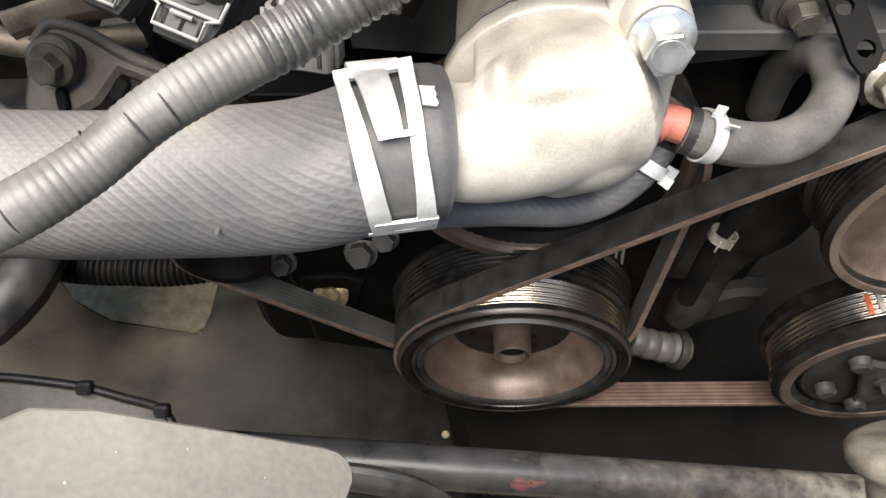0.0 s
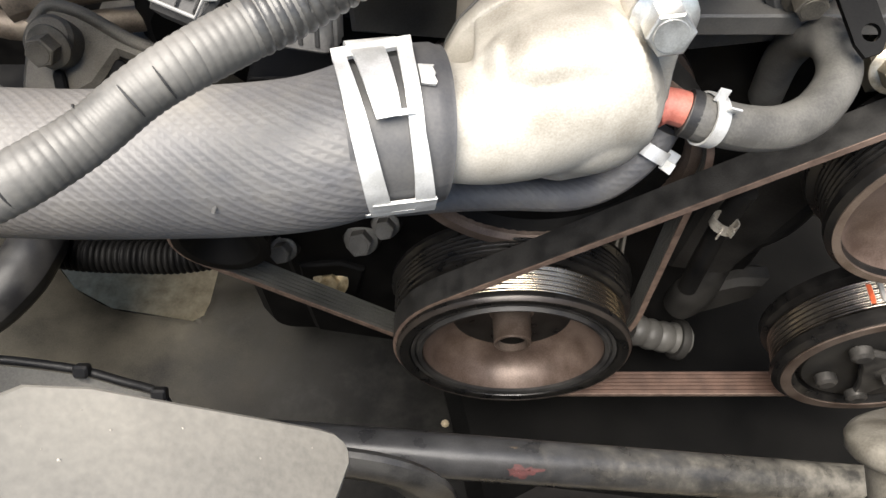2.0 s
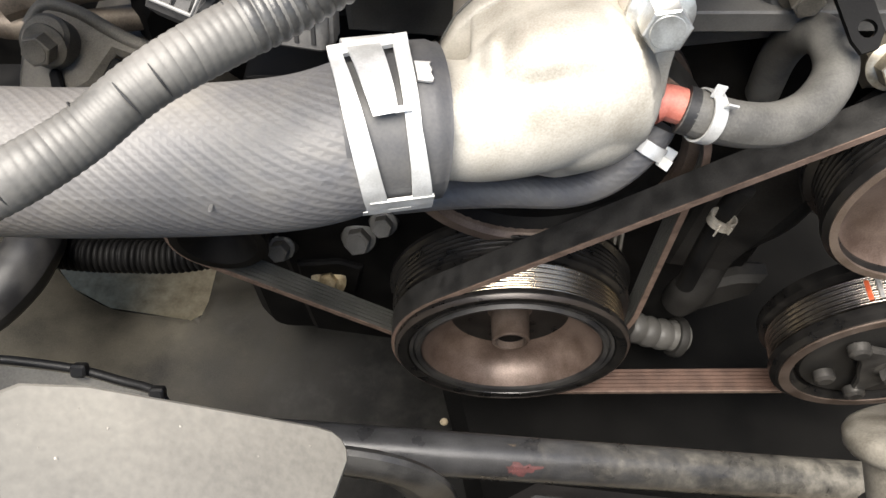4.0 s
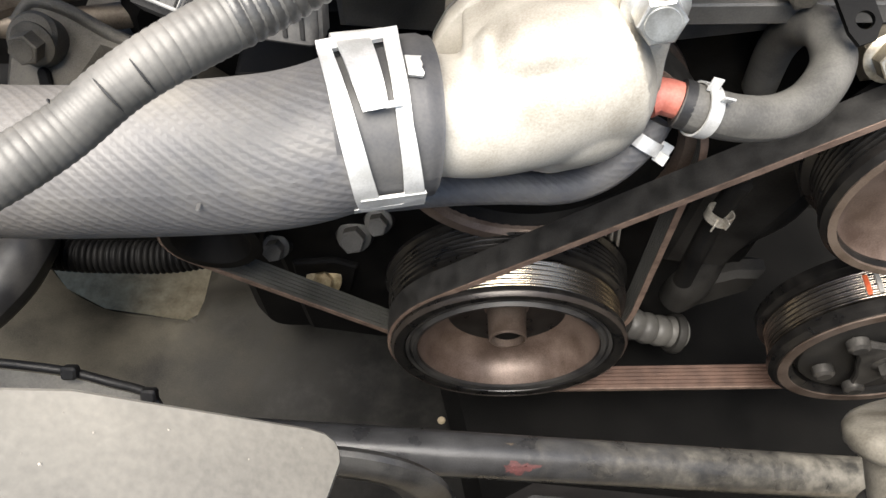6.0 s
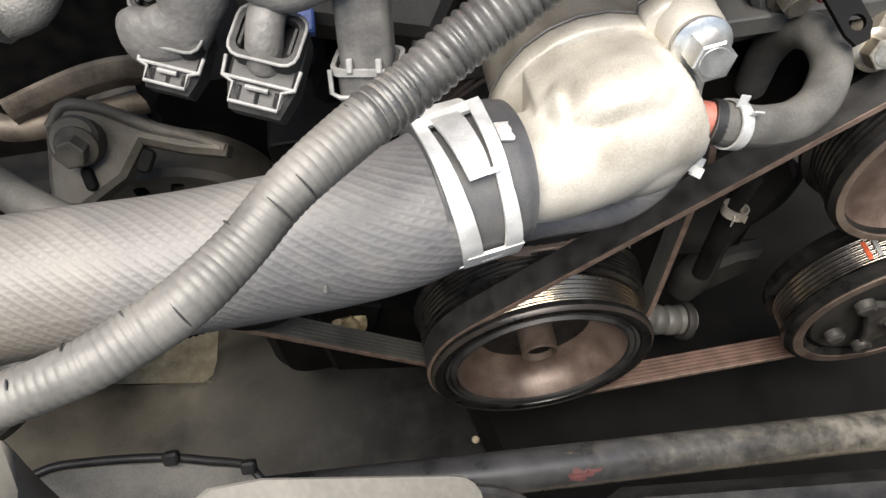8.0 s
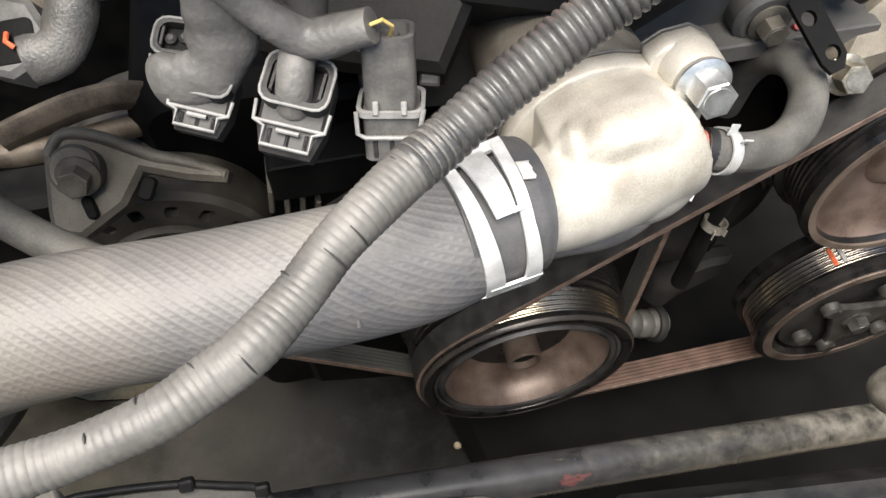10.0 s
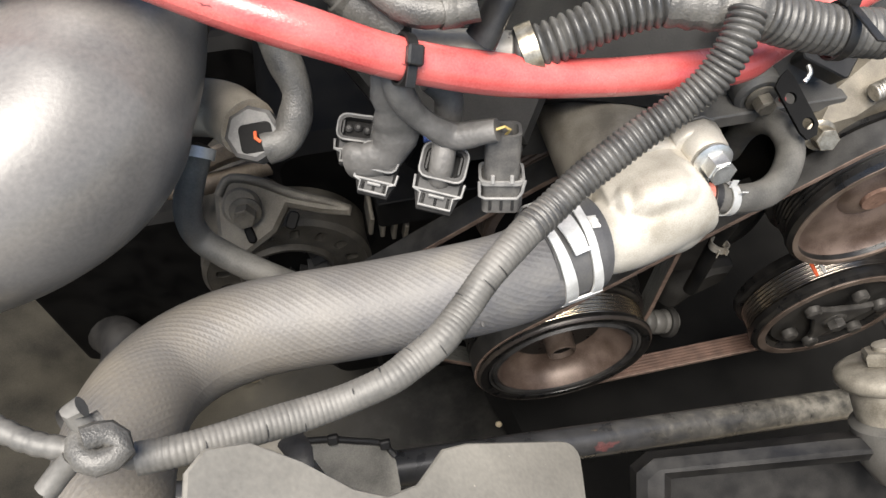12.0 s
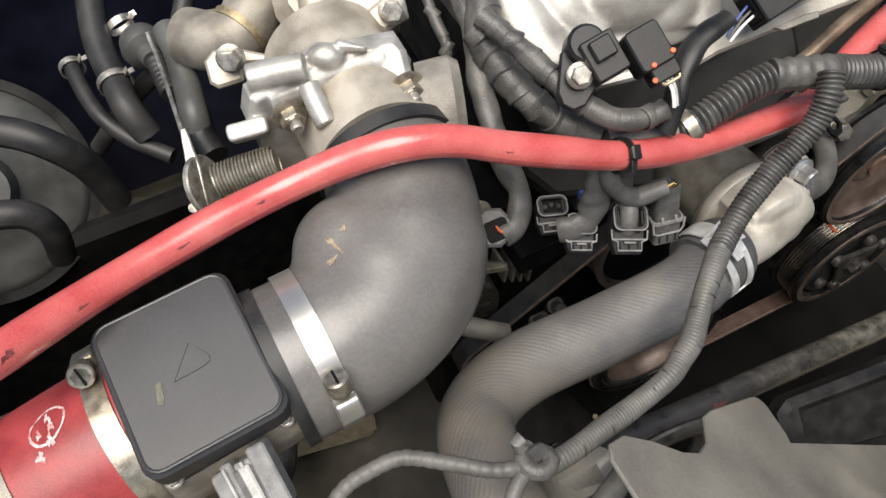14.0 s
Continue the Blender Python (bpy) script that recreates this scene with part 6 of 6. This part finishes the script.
tagged(solid("brown_pipe", [sweep([(0.092, 0.28, 0.773), (0.111, 0.278, 0.786), (0.144, 0.283, 0.801), (0.19, 0.288, 0.819), (0.223, 0.293, 0.834)], 0.0055, 16)], RUSTY_TAN), "tan metal pipe along the loom", "pipe")
tagged(solid("side_hose", [sweep([(0.163, 0.271, 0.779), (0.186, 0.274, 0.784), (0.212, 0.271, 0.787), (0.24, 0.274, 0.794)], 0.008, 16)], DUSTY), "grey hose beside the red cable", "hose")

# ---- front end: cross tube, strut cap, shroud ----
cross = thing("cross_tube", "black painted cross tube with a red paint mark", "tube", at=(0.05, 0.171, 0.41))
XT = [(-0.30, 0.171, 0.486), (-0.053, 0.171, 0.442), (0.046, 0.171, 0.4235), (0.116, 0.171, 0.411), (0.28, 0.171, 0.3815), (0.5, 0.171, 0.342)]
cross_body = solid("tube", [sweep(XT, 0.0142, 28, 0.02)], stained(surf("scratched_black_paint", (0.014, 0.0145, 0.016), (0.06, 0.06, 0.062), 0.3, patch=60, spread=1.0), "X", 0.06, 0.26, (0.03, 0.029, 0.026), (0.2, 0.187, 0.16), 0.22, 70), cross)
solid("end_bracket", [sweep([(-0.085, 0.136, 0.522), (-0.055, 0.133, 0.536), (-0.028, 0.131, 0.53), (-0.012, 0.130, 0.508), (-0.006, 0.13, 0.468), (-0.006, 0.13, 0.43)], 0.0065, 14, flat=2.2)], surf("grey_bracket_paint", (0.02, 0.02, 0.021), (0.06, 0.059, 0.057), 0.35, patch=60), cross, "curved grey end bracket")
FADED_RED = surf("faded_red_paint", (0.04, 0.028, 0.028), (0.18, 0.065, 0.065), 0.45, patch=120, spread=1.0)
for mx, w, h in ((0.0475, 0.022, 0.013), (0.040, 0.008, 0.007)):
    smear("colour_mark", pose(mx, 0.158, 0.4375, 34), w, h, FADED_RED, cross, cross_body, "faded red paint mark", 0.0, 0.0003)
smear("colour_mark", pose(0.0405, 0.175, 0.439, 20), 0.006, 0.0022, STRAPS, cross, cross_body, "tan chip of paint", 0.0, 0.0003)
cap = thing("strut_cap", "worn silver capped cylinder with a hex nut", "cylinder", at=(0.206, 0.135, 0.53))
km = along((0.208, 0.129, 0.590), (0.196, 0.206, 0.650))
solid("cup", [lathe([(0.0285, -0.03), (0.029, -0.009), (0.034, -0.006), (0.036, -0.003), (0.036, 0.002), (0.0345, 0.004), (0.030, 0.006), (0, 0.0065)], km, 56)], CAPSTEEL, cap, "worn silver cup")
solid("lower_cup", [lathe([(0.026, -0.075), (0.033, -0.06), (0.0335, -0.034), (0.028, -0.030)], km, 48)], COVERGREY, cap, "dark lower collar")
solid("nut", [prism(km @ pose(0, 0, 0.010), hexagon(0.017), 0.010, 0.002), lathe([(0.009, 0.014), (0.009, 0.018), (0, 0.019)], km, 20)], CAPSTEEL, cap, "bright hex nut")
trough = thing("side_trough", "dark moulded plastic trough beside the cross tube", "cover", at=(0.095, 0.087, 0.541))
solid("tray_wall", [prism(pose(0.098, 0.093, 0.545, 32.9, 0.7, -11.4), [(-0.0705, 0.0034), (-0.059, 0.013), (0.0674, 0.0264), (0.1133, 0.0283), (0.1133, 0.0149), (-0.0475, -0.0004), (-0.0475, -0.0425), (-0.0705, -0.0425)], 0.03, 0.006)], PLASTIC, trough)
solid("floor_panel", [prism(pose(0.146, 0.083, 0.497, 32.9, 0.7, -11.4), [(-0.0981, 0.0223), (0.0874, 0.0408), (0.108, -0.0313), (-0.0981, -0.0313)], 0.006, 0.002)], PLASTIC, trough)

shroud = thing("fan_shroud", "dusty grey-black plastic fan shroud", "fan shroud", at=(-0.1, 0.06, 0.70))
solid("top_panel", [prism(pose(-0.1046, 0.0721, 0.7279, -0.6, 42.1, 6.8), [(-0.130, -0.03), (-0.1215, 0.012), (-0.1130, 0.0205), (-0.0948, 0.023), (-0.0738, 0.0151), (-0.0529, 0.0030), (-0.0368, -0.0010), (-0.0184, 0.0030), (0.0033, 0.0188), (0.0199, 0.0216), (0.0923, 0.0224), (0.0985, 0.0218), (0.1025, 0.0196), (0.1045, 0.016), (0.1045, 0.012), (0.1, 0.002), (0.093, -0.012), (0.0876, -0.0181), (0.2507, -0.0534), (0.1155, -0.1057)], 0.003, 0.001)], SHROUD, shroud, "thin dusty panel with a raised tab")
SPECKS = [(-0.0919, 0.0882, 0.7146), (-0.0854, 0.0847, 0.7092), (-0.0713, 0.0902, 0.6958), (-0.0963, 0.0758, 0.72), (-0.0523, 0.0874, 0.6792), (-0.0927, 0.0739, 0.7171), (-0.1011, 0.0803, 0.7237), (-0.0396, 0.0949, 0.6669)]
for k in range(len(SPECKS)):
    solid("dust_speck", [lathe([(0.0003 + 0.00015 * (k * 7 % 3), 0), (0.0002, 0.0002), (0, 0.0003)], pose(*SPECKS[k]) @ pose(0, 0, 0.0018, 40, 20, 0), 7)], ALLOY_GREY, shroud)
RIM = [(-0.228, 0.147, 0.607), (-0.212, 0.154, 0.605), (-0.198, 0.156, 0.6), (-0.183, 0.157, 0.594), (-0.165, 0.157, 0.587), (-0.149, 0.155, 0.58), (-0.134, 0.153, 0.572), (-0.127, 0.145, 0.566)]
solid("ring_rim", [sweep(RIM, 0.0021, 12)], PLASTIC, shroud, "black ring edge")
wall = [Vector(p) + Vector((0, -0.002, -0.002)) for p in RIM]
wv = [p + Vector((0, -0.022 * k, -0.018 * k)) for p in spline(wall, 0.006) for k in (0, 1, 2, 3)]
# wall takes a darker grey than the shroud, for its shade
solid("ring_wall", [(wv, [(i * 4 + k, i * 4 + k + 1, i * 4 + k + 5, i * 4 + k + 4) for i in range(len(wv) // 4 - 1) for k in range(3)])], DUSTY, shroud)
for q in ((-0.164, 0.156, 0.589), (-0.132, 0.151, 0.575)):
    solid("ring_clip", [block(along(q, (q[0], q[1] - 0.1, q[2] + 0.1)), 0.007, 0.006, 0.006, 0.0015)], PLASTIC, shroud)
lump = thing("plastic_duct", "folded grey plastic duct corner", "duct", at=(-0.17, 0.103, 0.702))
fold_v = [(-0.171, 0.121, 0.713), (-0.19, 0.122, 0.7), (-0.221, 0.12, 0.677), (-0.204, 0.089, 0.693), (-0.163, 0.081, 0.709), (-0.164, 0.105, 0.711), (-0.152, 0.089, 0.668), (-0.164, 0.109, 0.679), (-0.17, 0.117, 0.693), (-0.169, 0.119, 0.707)]
duct = solid("fold", [(fold_v, [(0, 1, 5), (1, 2, 3, 4, 5), (0, 5, 9), (5, 8, 9), (5, 7, 8), (5, 4, 6, 7)])], SHROUD, lump, "grey folded faces", sharp=25)
duct.modifiers.new("thick", "SOLIDIFY").thickness = 0.003
clip = thing("hose_clip", "pinched black clip with a thin hose on the shroud", "clip", at=(-0.158, 0.079, 0.741))
solid("thin_hose", [sweep([(-0.196, 0.069, 0.737), (-0.182, 0.075, 0.738), (-0.17, 0.08, 0.74), (-0.161, 0.082, 0.742)], 0.0075, 14)], DUSTY, clip)
solid("clip_wire", [sweep([(-0.169, 0.088, 0.753), (-0.161, 0.079, 0.752), (-0.156, 0.073, 0.749), (-0.161, 0.071, 0.747), (-0.168, 0.075, 0.747)], 0.0018, 8)], PLASTIC, clip)
strap = thing("loom_strap", "black rubber strap under the loom", "strap", at=(-0.165, 0.1, 0.733))
solid("strap_body", [sweep([(-0.171, 0.108, 0.732), (-0.166, 0.098, 0.738), (-0.166, 0.088, 0.738), (-0.161, 0.079, 0.733)], 0.006, 10, flat=0.4)], RUBBER, strap)
